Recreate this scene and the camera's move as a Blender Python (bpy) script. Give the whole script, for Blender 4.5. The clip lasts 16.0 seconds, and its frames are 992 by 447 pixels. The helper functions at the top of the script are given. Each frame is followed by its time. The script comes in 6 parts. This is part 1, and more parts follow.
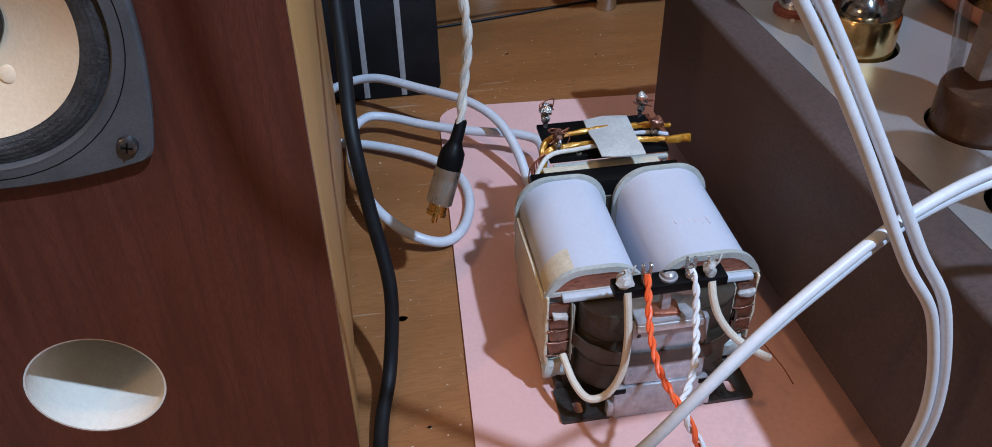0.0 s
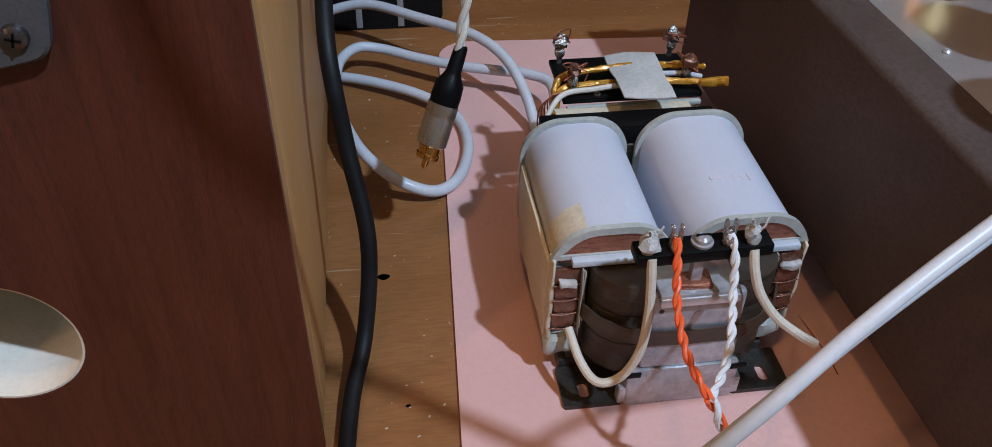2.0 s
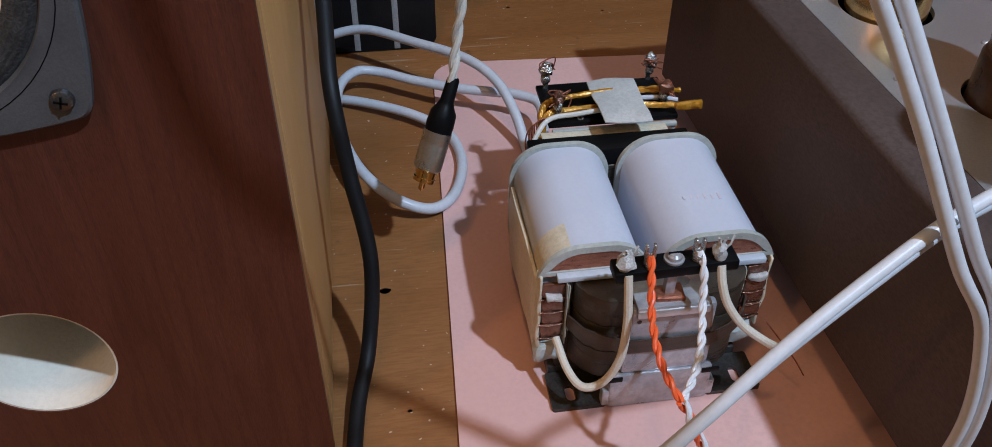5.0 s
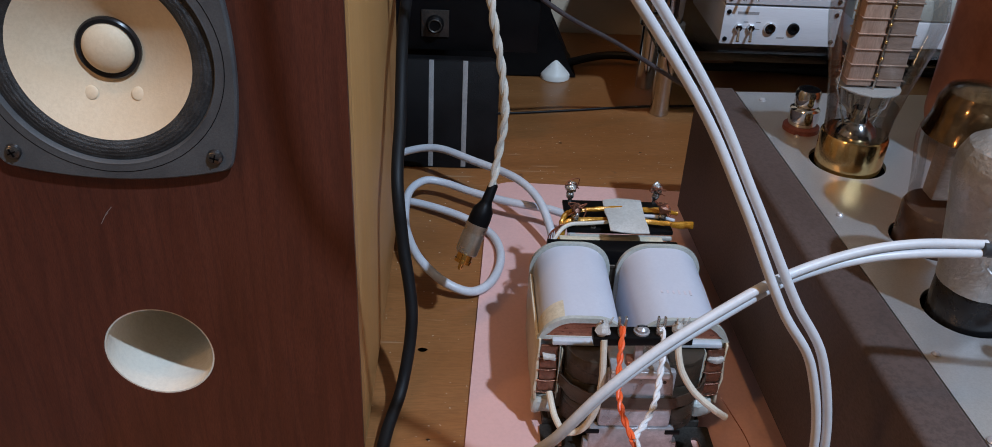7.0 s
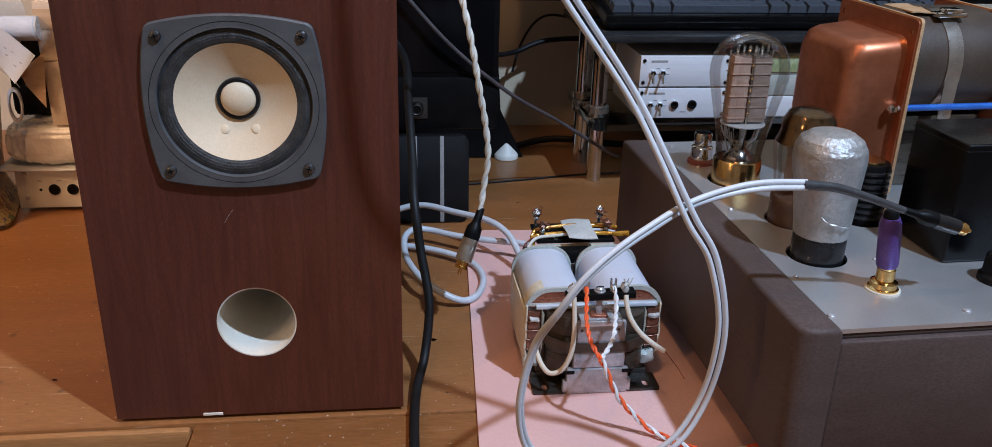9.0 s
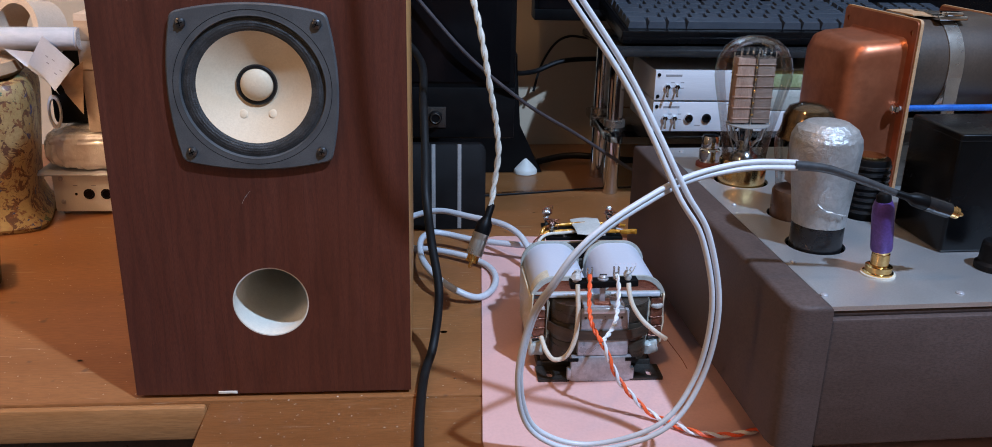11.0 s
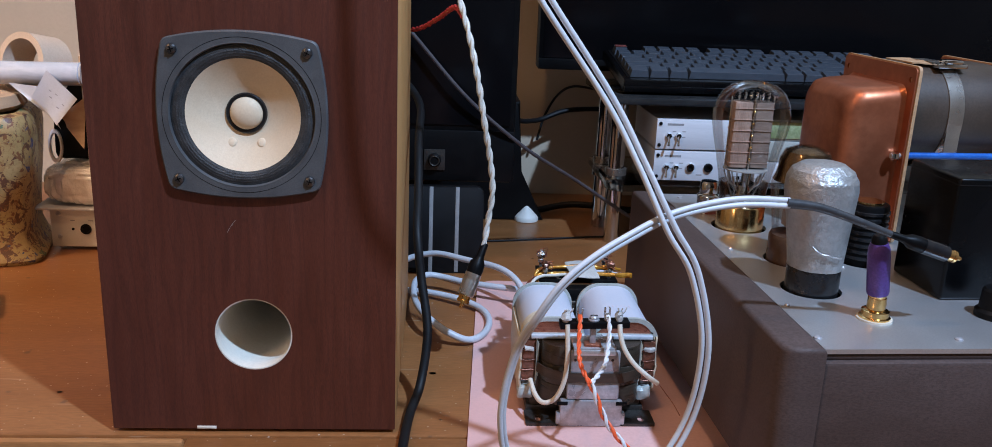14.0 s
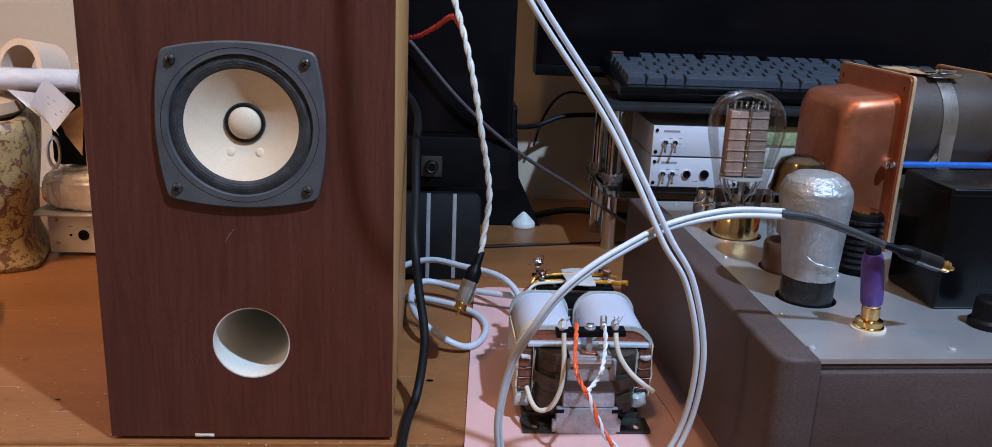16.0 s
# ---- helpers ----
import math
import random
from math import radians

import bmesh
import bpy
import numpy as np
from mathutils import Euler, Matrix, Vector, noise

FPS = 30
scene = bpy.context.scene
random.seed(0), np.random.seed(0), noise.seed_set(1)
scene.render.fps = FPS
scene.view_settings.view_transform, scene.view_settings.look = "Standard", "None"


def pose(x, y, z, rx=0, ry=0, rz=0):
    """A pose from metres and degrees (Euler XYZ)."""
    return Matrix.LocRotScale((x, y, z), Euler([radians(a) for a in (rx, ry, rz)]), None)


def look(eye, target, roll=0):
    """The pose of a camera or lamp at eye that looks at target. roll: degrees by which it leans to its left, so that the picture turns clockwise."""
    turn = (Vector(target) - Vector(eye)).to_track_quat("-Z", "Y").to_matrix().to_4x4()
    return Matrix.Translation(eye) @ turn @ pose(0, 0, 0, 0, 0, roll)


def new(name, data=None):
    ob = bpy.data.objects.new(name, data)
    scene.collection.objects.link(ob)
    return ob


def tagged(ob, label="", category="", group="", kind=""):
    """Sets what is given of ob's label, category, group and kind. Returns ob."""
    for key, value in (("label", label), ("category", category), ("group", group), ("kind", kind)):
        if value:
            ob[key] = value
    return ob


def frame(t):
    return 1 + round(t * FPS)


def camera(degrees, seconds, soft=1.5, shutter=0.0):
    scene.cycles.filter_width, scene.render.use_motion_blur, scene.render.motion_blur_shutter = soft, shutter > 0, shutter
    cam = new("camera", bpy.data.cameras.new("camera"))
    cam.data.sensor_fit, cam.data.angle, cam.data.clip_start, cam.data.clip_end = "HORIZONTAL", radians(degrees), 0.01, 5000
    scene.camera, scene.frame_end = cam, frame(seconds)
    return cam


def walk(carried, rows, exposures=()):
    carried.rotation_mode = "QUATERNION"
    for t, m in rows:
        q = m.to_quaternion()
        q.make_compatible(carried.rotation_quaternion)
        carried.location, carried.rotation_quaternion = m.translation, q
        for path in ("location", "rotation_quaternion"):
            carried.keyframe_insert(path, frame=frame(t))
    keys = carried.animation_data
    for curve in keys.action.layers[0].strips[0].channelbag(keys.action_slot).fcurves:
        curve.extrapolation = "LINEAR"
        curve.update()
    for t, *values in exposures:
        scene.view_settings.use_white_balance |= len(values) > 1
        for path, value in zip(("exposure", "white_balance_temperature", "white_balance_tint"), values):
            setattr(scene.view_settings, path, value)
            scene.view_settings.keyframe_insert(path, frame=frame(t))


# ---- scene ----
cam = camera(58.0, 16.0, soft=0.85)
PATH = [
    (0, (0.024, -0.2688, 0.3446), (0.2708, 1.2992, -0.871), -1.0),
    (0.5, (0.0414, -0.2792, 0.3456), (0.3006, 1.2826, -0.8772), -0.94),
    (1, (0.0502, -0.2716, 0.3302), (0.3144, 1.2592, -0.9294), 0.8),
    (1.5, (0.0456, -0.2332, 0.312), (0.2952, 1.2916, -0.9574), 1.22),
    (2, (0.0328, -0.2178, 0.2986), (0.2684, 1.2938, -0.9892), 1.48),
    (2.5, (0.0318, -0.2152, 0.3034), (0.2648, 1.2906, -0.9918), 1.52),
    (3, (0.0322, -0.2322, 0.3216), (0.2726, 1.2714, -0.9752), 1.64),
    (3.5, (0.0336, -0.2352, 0.3262), (0.288, 1.2596, -0.9778), 1.5),
    (4, (0.0382, -0.2348, 0.3248), (0.316, 1.2584, -0.9762), 1.68),
    (4.2, (0.0352, -0.2342, 0.3246), (0.308, 1.2614, -0.9742), 1.48),
    (6.5, (0.032, -0.302, 0.355), (0.163, 1.291, -0.847), 1.8),
    (7, (0.05, -0.349, 0.369), (0.13, 1.358, -0.67), 2.9),
    (7.5, (0.037, -0.383, 0.372), (0.087, 1.373, -0.584), 2.8),
    (8, (0.006, -0.437, 0.368), (0.058, 1.332, -0.563), 1.4),
    (8.5, (0.0, -0.495, 0.368), (0.171, 1.297, -0.503), 1.8),
    (9, (-0.005, -0.552, 0.381), (0.229, 1.276, -0.396), 1.6),
    (9.2, (-0.006, -0.563, 0.382), (0.241, 1.272, -0.377), 1.5),
    (11.3, (0.015, -0.596, 0.337), (0.155, 1.285, -0.328), 1.2),
    (11.5, (0.016, -0.6, 0.329), (0.147, 1.288, -0.318), 1.2),
    (12, (0.017, -0.601, 0.332), (0.146, 1.293, -0.296), 1.4),
    (12.5, (0.019, -0.597, 0.336), (0.152, 1.305, -0.269), 1.7),
    (13, (0.024, -0.59, 0.332), (0.161, 1.318, -0.25), 2.0),
    (13.5, (0.028, -0.588, 0.333), (0.163, 1.325, -0.235), 2.1),
    (14, (0.029, -0.587, 0.334), (0.161, 1.327, -0.229), 2.3),
    (14.5, (0.026, -0.588, 0.338), (0.159, 1.327, -0.225), 2.3),
    (15, (0.024, -0.585, 0.339), (0.163, 1.33, -0.22), 2.4),
    (15.5, (0.029, -0.586, 0.339), (0.168, 1.33, -0.218), 2.5),
    (16, (0.029, -0.589, 0.34), (0.167, 1.326, -0.219), 2.4),
]
walk(cam, [(t, look(eye, target, roll)) for t, eye, target, roll in PATH],
     [(0.0, 0.08, 5700, 11), (0.5, -0.16, 6150, 11), (4.2, -0.22, 6150, 11), (8.0, -0.16, 6200, 11), (9.0, 0.05, 5900, 11), (11.3, 0.17, 5550, 11), (16.0, 0.17, 5500, 11)])

# ---- light ----
world = bpy.data.worlds.new("room_air")
scene.world = world
world.use_nodes = True
world.node_tree.nodes["Background"].inputs[0].default_value = (1.0, 0.66, 0.42, 1)
world.node_tree.nodes["Background"].inputs[1].default_value = 0.018


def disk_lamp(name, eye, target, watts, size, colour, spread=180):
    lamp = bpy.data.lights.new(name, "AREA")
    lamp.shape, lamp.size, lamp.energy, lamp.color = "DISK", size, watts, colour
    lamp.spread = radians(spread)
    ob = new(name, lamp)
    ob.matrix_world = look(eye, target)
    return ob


# unseen cool ceiling, warm standing and warm ceiling lamps, placed from the shadows,
# then two added warm fills: overhead, and a narrow one for the clutter at left
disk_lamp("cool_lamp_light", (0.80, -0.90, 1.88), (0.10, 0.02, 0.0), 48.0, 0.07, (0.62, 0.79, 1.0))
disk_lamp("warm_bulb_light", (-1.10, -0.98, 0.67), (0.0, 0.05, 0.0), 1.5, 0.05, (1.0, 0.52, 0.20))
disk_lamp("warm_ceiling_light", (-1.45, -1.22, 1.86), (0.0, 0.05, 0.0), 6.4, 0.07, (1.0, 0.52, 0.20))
disk_lamp("warm_overhead_fill", (-0.15, -0.35, 1.88), (-0.15, -0.2, 0.0), 5.6, 0.16, (1.0, 0.52, 0.20))
disk_lamp("narrow_left_fill", (-1.02, -0.14, 0.98), (-0.52, 0.36, 0.03), 1.1, 0.26, (1.0, 0.62, 0.33), 54)

# ---- materials ----


def ramp(nt, fac, c0, c1, p0=0.3, p1=0.7):
    r = nt.nodes.new("ShaderNodeValToRGB")
    r.color_ramp.elements[0].position, r.color_ramp.elements[0].color = p0, (*c0, 1)
    r.color_ramp.elements[1].position, r.color_ramp.elements[1].color = p1, (*c1, 1)
    nt.links.new(fac, r.inputs[0])
    return r.outputs[0]


def noise_tex(nt, vec, scale, detail=6, rough=0.6, distort=0.0):
    n = nt.nodes.new("ShaderNodeTexNoise")
    n.inputs["Scale"].default_value, n.inputs["Detail"].default_value = scale, detail
    n.inputs["Roughness"].default_value, n.inputs["Distortion"].default_value = rough, distort
    nt.links.new(vec, n.inputs["Vector"])
    return n.outputs[0]


def blend(nt, fac, a, b, mode="MIX"):
    m = nt.nodes.new("ShaderNodeMix")
    m.data_type, m.blend_type = "RGBA", mode
    if isinstance(fac, float):
        m.inputs[0].default_value = fac
    else:
        nt.links.new(fac, m.inputs[0])
    for sock, v in ((m.inputs[6], a), (m.inputs[7], b)):
        if isinstance(v, tuple):
            sock.default_value = (*v, 1)
        else:
            nt.links.new(v, sock)
    return m.outputs[2]


def surface(name, c0, c1, rough=0.5, metal=0.0, coarse=18.0, fine=300.0, stretch=(1, 1, 1), bump=0.15, grain=0.35,
            coat=0.0, speck=None, spread=0.15, rough_var=0.1, spec=0.5):
    """A material with a coarse mottling from c0 to c1, a fine grain, relief and, if speck is given, small stains of that colour."""
    m = bpy.data.materials.new(name)
    m.use_nodes = True
    nt = m.node_tree
    b = nt.nodes["Principled BSDF"]
    co = nt.nodes.new("ShaderNodeTexCoord")
    mp = nt.nodes.new("ShaderNodeMapping")
    mp.inputs["Scale"].default_value = stretch
    nt.links.new(co.outputs["Object"], mp.inputs[0])
    big = noise_tex(nt, mp.outputs[0], coarse, 5, 0.6, 0.4)
    small = noise_tex(nt, mp.outputs[0], fine, 4, 0.65)
    col = ramp(nt, big, c0, c1, 0.5 - spread, 0.5 + spread)
    dark = tuple(v * (1 - grain) for v in c0)
    col = blend(nt, ramp(nt, small, (0, 0, 0), (1, 1, 1), 0.42, 0.62), col, blend(nt, 0.5, col, dark), "MIX")
    if speck:
        s = noise_tex(nt, co.outputs["Object"], 55.0, 3, 0.5)
        col = blend(nt, ramp(nt, s, (0, 0, 0), (1, 1, 1), 0.68, 0.74), col, speck)
    nt.links.new(col, b.inputs["Base Color"])
    b.inputs["Metallic"].default_value = metal
    b.inputs["Coat Weight"].default_value = coat
    b.inputs["Specular IOR Level"].default_value = spec
    mr = nt.nodes.new("ShaderNodeMapRange")
    mr.inputs["To Min"].default_value, mr.inputs["To Max"].default_value = max(0.02, rough - rough_var), min(1, rough + rough_var)
    nt.links.new(big, mr.inputs[0])
    nt.links.new(mr.outputs[0], b.inputs["Roughness"])
    if bump:
        bp = nt.nodes.new("ShaderNodeBump")
        bp.inputs["Strength"].default_value, bp.inputs["Distance"].default_value = bump, 0.001
        nt.links.new(small, bp.inputs["Height"])
        nt.links.new(bp.outputs[0], b.inputs["Normal"])
    return m


def clear(name, colour=(1, 1, 1), rough=0.02, ior=1.45):
    m = bpy.data.materials.new(name)
    m.use_nodes = True
    b = m.node_tree.nodes["Principled BSDF"]
    b.inputs["Base Color"].default_value = (*colour, 1)
    b.inputs["Roughness"].default_value, b.inputs["IOR"].default_value = rough, ior
    b.inputs["Transmission Weight"].default_value = 1.0
    return m


def glow(name, colour, strength):
    m = bpy.data.materials.new(name)
    m.use_nodes = True
    b = m.node_tree.nodes["Principled BSDF"]
    b.inputs["Emission Color"].default_value, b.inputs["Emission Strength"].default_value = (*colour, 1), strength
    return m


def wood_veneer():
    """Dark red-brown veneer with upright grain, pores and cathedral figure."""
    m = surface("mahogany_veneer", (0.082, 0.0215, 0.0120), (0.130, 0.0370, 0.0215), 0.42, coarse=9, fine=260,
                stretch=(9, 9, 0.9), bump=0.10, grain=0.40, spread=0.3, coat=0.05)
    nt = m.node_tree
    b = nt.nodes["Principled BSDF"]
    co = nt.nodes.new("ShaderNodeTexCoord")
    mp = nt.nodes.new("ShaderNodeMapping")
    mp.inputs["Scale"].default_value = (1, 1, 0.10)
    nt.links.new(co.outputs["Object"], mp.inputs[0])
    w = nt.nodes.new("ShaderNodeTexWave")
    w.wave_type, w.bands_direction = "BANDS", "X"
    w.inputs["Scale"].default_value, w.inputs["Distortion"].default_value = 42, 13
    w.inputs["Detail"].default_value, w.inputs["Detail Scale"].default_value = 3, 2.2
    nt.links.new(mp.outputs[0], w.inputs["Vector"])
    old = b.inputs["Base Color"].links[0].from_socket
    nt.links.new(blend(nt, ramp(nt, w.outputs[0], (0, 0, 0), (0.26, 0.26, 0.26), 0.5, 1.0), old, (0.036, 0.011, 0.008)), b.inputs["Base Color"])
    flame = nt.nodes.new("ShaderNodeMapping")
    flame.inputs["Scale"].default_value, flame.inputs["Rotation"].default_value = (1, 1, 0.16), (0, radians(7), 0)
    nt.links.new(co.outputs["Object"], flame.inputs[0])
    big = noise_tex(nt, flame.outputs[0], 26, 3, 0.5, 1.6)
    old = b.inputs["Base Color"].links[0].from_socket
    nt.links.new(blend(nt, ramp(nt, big, (0, 0, 0), (0.42, 0.42, 0.42), 0.52, 0.68), old, (0.050, 0.014, 0.009)), b.inputs["Base Color"])
    return m


VENEER = wood_veneer()
SIDE_WOOD = surface("pale_plywood", (0.50, 0.262, 0.086), (0.56, 0.31, 0.112), 0.5, coarse=10, fine=220, stretch=(8, 8, 0.5), grain=0.14, bump=0.08)
CARD = surface("white_card", (0.78, 0.73, 0.62), (0.84, 0.80, 0.70), 0.75, coarse=30, fine=500, grain=0.1)
DARK_GREY = surface("grey_cast_frame", (0.070, 0.073, 0.077), (0.098, 0.102, 0.106), 0.46, coarse=55, fine=1500, bump=0.15, grain=0.18)
SURROUND = surface("black_cloth_surround", (0.010, 0.011, 0.012), (0.075, 0.080, 0.084), 0.42, coarse=150, fine=1400, bump=0.6, grain=0.5, spread=0.28)
PAPER_CONE = surface("cream_paper_cone", (0.74, 0.59, 0.40), (0.80, 0.66, 0.47), 0.62, coarse=45, fine=700, bump=0.12, grain=0.08)
BLACK_GLOSS = surface("black_plastic_gloss", (0.010, 0.010, 0.011), (0.016, 0.016, 0.018), 0.25, coarse=30, fine=600, bump=0.03, grain=0.2)
BLACK = surface("black_plastic", (0.0035, 0.0035, 0.004), (0.006, 0.006, 0.0065), 0.45, coarse=40, fine=900, bump=0.1, grain=0.3, spec=0.12)
BLACK_PAINT = surface("black_enamel_steel", (0.0022, 0.0024, 0.003), (0.0038, 0.004, 0.005), 0.26, coarse=20, fine=1400, bump=0.06, grain=0.3, spec=0.25)
RUBBER = surface("black_rubber", (0.004, 0.004, 0.005), (0.008, 0.008, 0.009), 0.55, coarse=60, fine=900, bump=0.15, spec=0.3)
SCREW = surface("black_screw_steel", (0.10, 0.10, 0.105), (0.18, 0.18, 0.18), 0.3, 0.9, coarse=200, fine=1500, bump=0.1)
DESK = surface("brown_varnished_desk", (0.230, 0.092, 0.028), (0.305, 0.130, 0.043), 0.36, coarse=7, fine=180, stretch=(0.5, 3.5, 3.5), bump=0.08, grain=0.25,
               speck=(0.14, 0.065, 0.03), rough_var=0.12)
# redder and brighter than the desktop: warm light on the edge is in the colour
DESK_EDGE = surface("warm_lit_desk_edge", (0.36, 0.160, 0.052), (0.46, 0.225, 0.085), 0.42, coarse=12, fine=260, stretch=(0.4, 4, 4), grain=0.35)


def scratched(m):
    """Adds pale dust specks and a few long scratches to a material."""
    nt = m.node_tree
    b = nt.nodes["Principled BSDF"]
    co = nt.nodes.new("ShaderNodeTexCoord").outputs["Object"]
    col = b.inputs["Base Color"].links[0].from_socket
    col = blend(nt, ramp(nt, noise_tex(nt, co, 330, 2, 0.4), (0, 0, 0), (0.8, 0.8, 0.8), 0.722, 0.742), col, (0.58, 0.49, 0.40))
    mp = nt.nodes.new("ShaderNodeMapping")
    mp.inputs["Rotation"].default_value, mp.inputs["Scale"].default_value = (0, 0, 0.9), (0.06, 1, 1)
    nt.links.new(co, mp.inputs[0])
    col = blend(nt, ramp(nt, noise_tex(nt, mp.outputs[0], 260, 2, 0.4), (0, 0, 0), (0.5, 0.5, 0.5), 0.715, 0.735), col, (0.42, 0.28, 0.17))
    nt.links.new(col, b.inputs["Base Color"])


scratched(DESK)
PINK = surface("pink_paper_mat", (0.68, 0.41, 0.375), (0.74, 0.46, 0.42), 0.55, coarse=8, fine=420, bump=0.05, grain=0.06)
AMP_WOOD = surface("dark_brown_stained_wood", (0.068, 0.0460, 0.0395), (0.102, 0.072, 0.065), 0.60, coarse=16, fine=420, stretch=(1, 1, 2.5), bump=0.18, grain=0.35, spread=0.3, spec=0.3)
ALU = surface("satin_aluminium_plate", (0.58, 0.58, 0.58), (0.66, 0.66, 0.66), 0.36, 0.75, coarse=14, fine=900, stretch=(1, 1, 1), bump=0.05, grain=0.10)
ALU_FACE = surface("brushed_aluminium_front", (0.72, 0.75, 0.80), (0.80, 0.83, 0.88), 0.34, 0.15, coarse=20, fine=600, stretch=(0.2, 1, 6), bump=0.05, grain=0.08)
STEEL = surface("dull_steel", (0.36, 0.36, 0.38), (0.58, 0.58, 0.61), 0.30, 0.45, coarse=70, fine=260, bump=0.06, grain=0.2)
DARK_STEEL = surface("dark_steel_foot", (0.055, 0.050, 0.045), (0.105, 0.095, 0.085), 0.42, 0.7, coarse=60, fine=700, bump=0.2)
CHROME = surface("chrome", (0.60, 0.60, 0.60), (0.70, 0.70, 0.70), 0.12, 1.0, coarse=60, fine=500, bump=0.02, grain=0.05, rough_var=0.05)
NICKEL = surface("brushed_nickel", (0.50, 0.46, 0.41), (0.60, 0.56, 0.50), 0.28, 0.92, coarse=60, fine=900, bump=0.04, grain=0.1)
GOLD = surface("gold_plate", (0.75, 0.47, 0.16), (0.85, 0.58, 0.25), 0.18, 1.0, coarse=120, fine=900, bump=0.03, grain=0.15, rough_var=0.06)
BRASS = surface("brass_base", (0.68, 0.47, 0.20), (0.80, 0.58, 0.28), 0.17, 1.0, coarse=50, fine=600, bump=0.03, grain=0.2, rough_var=0.07)
COPPER = surface("copper_sheet", (0.42, 0.140, 0.066), (0.54, 0.20, 0.10), 0.38, 0.75, coarse=16, fine=90, bump=0.02, grain=0.15, rough_var=0.10)
COPPER_WIRE = surface("lacquered_copper_winding", (0.32, 0.105, 0.060), (0.50, 0.20, 0.12), 0.3, 0.6, coarse=120, fine=900, stretch=(1, 1, 4), bump=0.4, grain=0.5)
COPPER_SCRAP = surface("brown_lacquered_copper", (0.16, 0.070, 0.045), (0.30, 0.135, 0.085), 0.22, 0.5, coarse=150, fine=900, bump=0.4, grain=0.4, coat=0.4)
CORE = surface("dark_olive_core_steel", (0.050, 0.039, 0.028), (0.095, 0.075, 0.054), 0.30, 0.35, coarse=40, fine=1300, stretch=(1, 1, 6), bump=0.25, grain=0.4)
BAND = surface("brown_banding_steel", (0.060, 0.042, 0.030), (0.090, 0.064, 0.046), 0.4, 0.3, coarse=60, fine=900, stretch=(1, 1, 8), bump=0.2, grain=0.3)
CLEAR_STRIP = surface("clear_bluish_strip", (0.50, 0.57, 0.64), (0.60, 0.67, 0.74), 0.14, coarse=80, fine=500, bump=0.03, grain=0.08, coat=0.5)
WHITE_FILM = surface("white_film_wrap", (0.535, 0.57, 0.665), (0.59, 0.625, 0.715), 0.42, coarse=14, fine=500, bump=0.02, grain=0.02)
FLANGE = surface("translucent_flange", (0.40, 0.43, 0.40), (0.52, 0.55, 0.52), 0.3, coarse=60, fine=500, bump=0.05, grain=0.15)
YELLOWED = surface("yellowed_tape", (0.62, 0.55, 0.40), (0.72, 0.66, 0.52), 0.4, coarse=60, fine=500, bump=0.1, grain=0.2)
KAPTON = surface("amber_film_tape", (0.50, 0.22, 0.015), (0.66, 0.34, 0.05), 0.16, 0.25, coarse=160, fine=500, bump=0.4, grain=0.4, coat=0.6)
GREY_TAPE = surface("grey_paper_tape", (0.48, 0.49, 0.47), (0.58, 0.59, 0.57), 0.6, coarse=70, fine=600, bump=0.4, grain=0.2)
CREAM_WIRE = surface("cream_sleeving", (0.66, 0.60, 0.49), (0.74, 0.69, 0.58), 0.55, coarse=80, fine=900, bump=0.3, grain=0.15)
WHITE_WIRE = surface("white_pvc", (0.53, 0.555, 0.60), (0.60, 0.625, 0.67), 0.36, coarse=50, fine=500, bump=0.04, grain=0.06)
IVORY_WIRE = surface("ivory_insulation", (0.66, 0.63, 0.55), (0.76, 0.73, 0.66), 0.4, coarse=90, fine=700, bump=0.1, grain=0.12)
LOOP_WHITE = surface("white_cable_jacket", (0.60, 0.625, 0.66), (0.67, 0.69, 0.72), 0.38, coarse=50, fine=500, bump=0.05, grain=0.06)
SOFT_WHITE = surface("white_insulation", (0.74, 0.75, 0.77), (0.82, 0.83, 0.84), 0.38, coarse=90, fine=700, bump=0.08, grain=0.08)
ORANGE_WIRE = surface("orange_insulation", (0.85, 0.115, 0.025), (0.92, 0.16, 0.045), 0.4, coarse=90, fine=700, bump=0.08, grain=0.12)
RED_WIRE = surface("red_insulation", (0.50, 0.025, 0.020), (0.62, 0.045, 0.03), 0.4, coarse=90, fine=700, bump=0.08)
GREY_WIRE = surface("dark_grey_cable", (0.060, 0.052, 0.058), (0.085, 0.075, 0.080), 0.5, coarse=90, fine=700, bump=0.15)
SHRINK = surface("dark_heat_shrink", (0.035, 0.036, 0.040), (0.055, 0.056, 0.060), 0.45, coarse=90, fine=700, bump=0.1)
SOLDER = surface("tinned_solder", (0.50, 0.48, 0.45), (0.68, 0.66, 0.62), 0.26, 0.9, coarse=300, fine=1500, bump=0.6, grain=0.4)
HOT_GLUE = surface("milky_glue", (0.42, 0.41, 0.39), (0.58, 0.57, 0.55), 0.25, coarse=300, fine=1200, bump=0.5, grain=0.2)
FOIL = surface("crumpled_foil", (0.40, 0.395, 0.385), (0.52, 0.515, 0.51), 0.38, 0.6, coarse=60, fine=330, bump=0.9, grain=0.16, rough_var=0.14)
BAKELITE = surface("brown_bakelite", (0.055, 0.028, 0.017), (0.085, 0.045, 0.027), 0.3, coarse=60, fine=500, bump=0.05)
PURPLE = surface("purple_anodised", (0.095, 0.045, 0.23), (0.135, 0.070, 0.30), 0.36, 0.3, coarse=80, fine=600, bump=0.1)
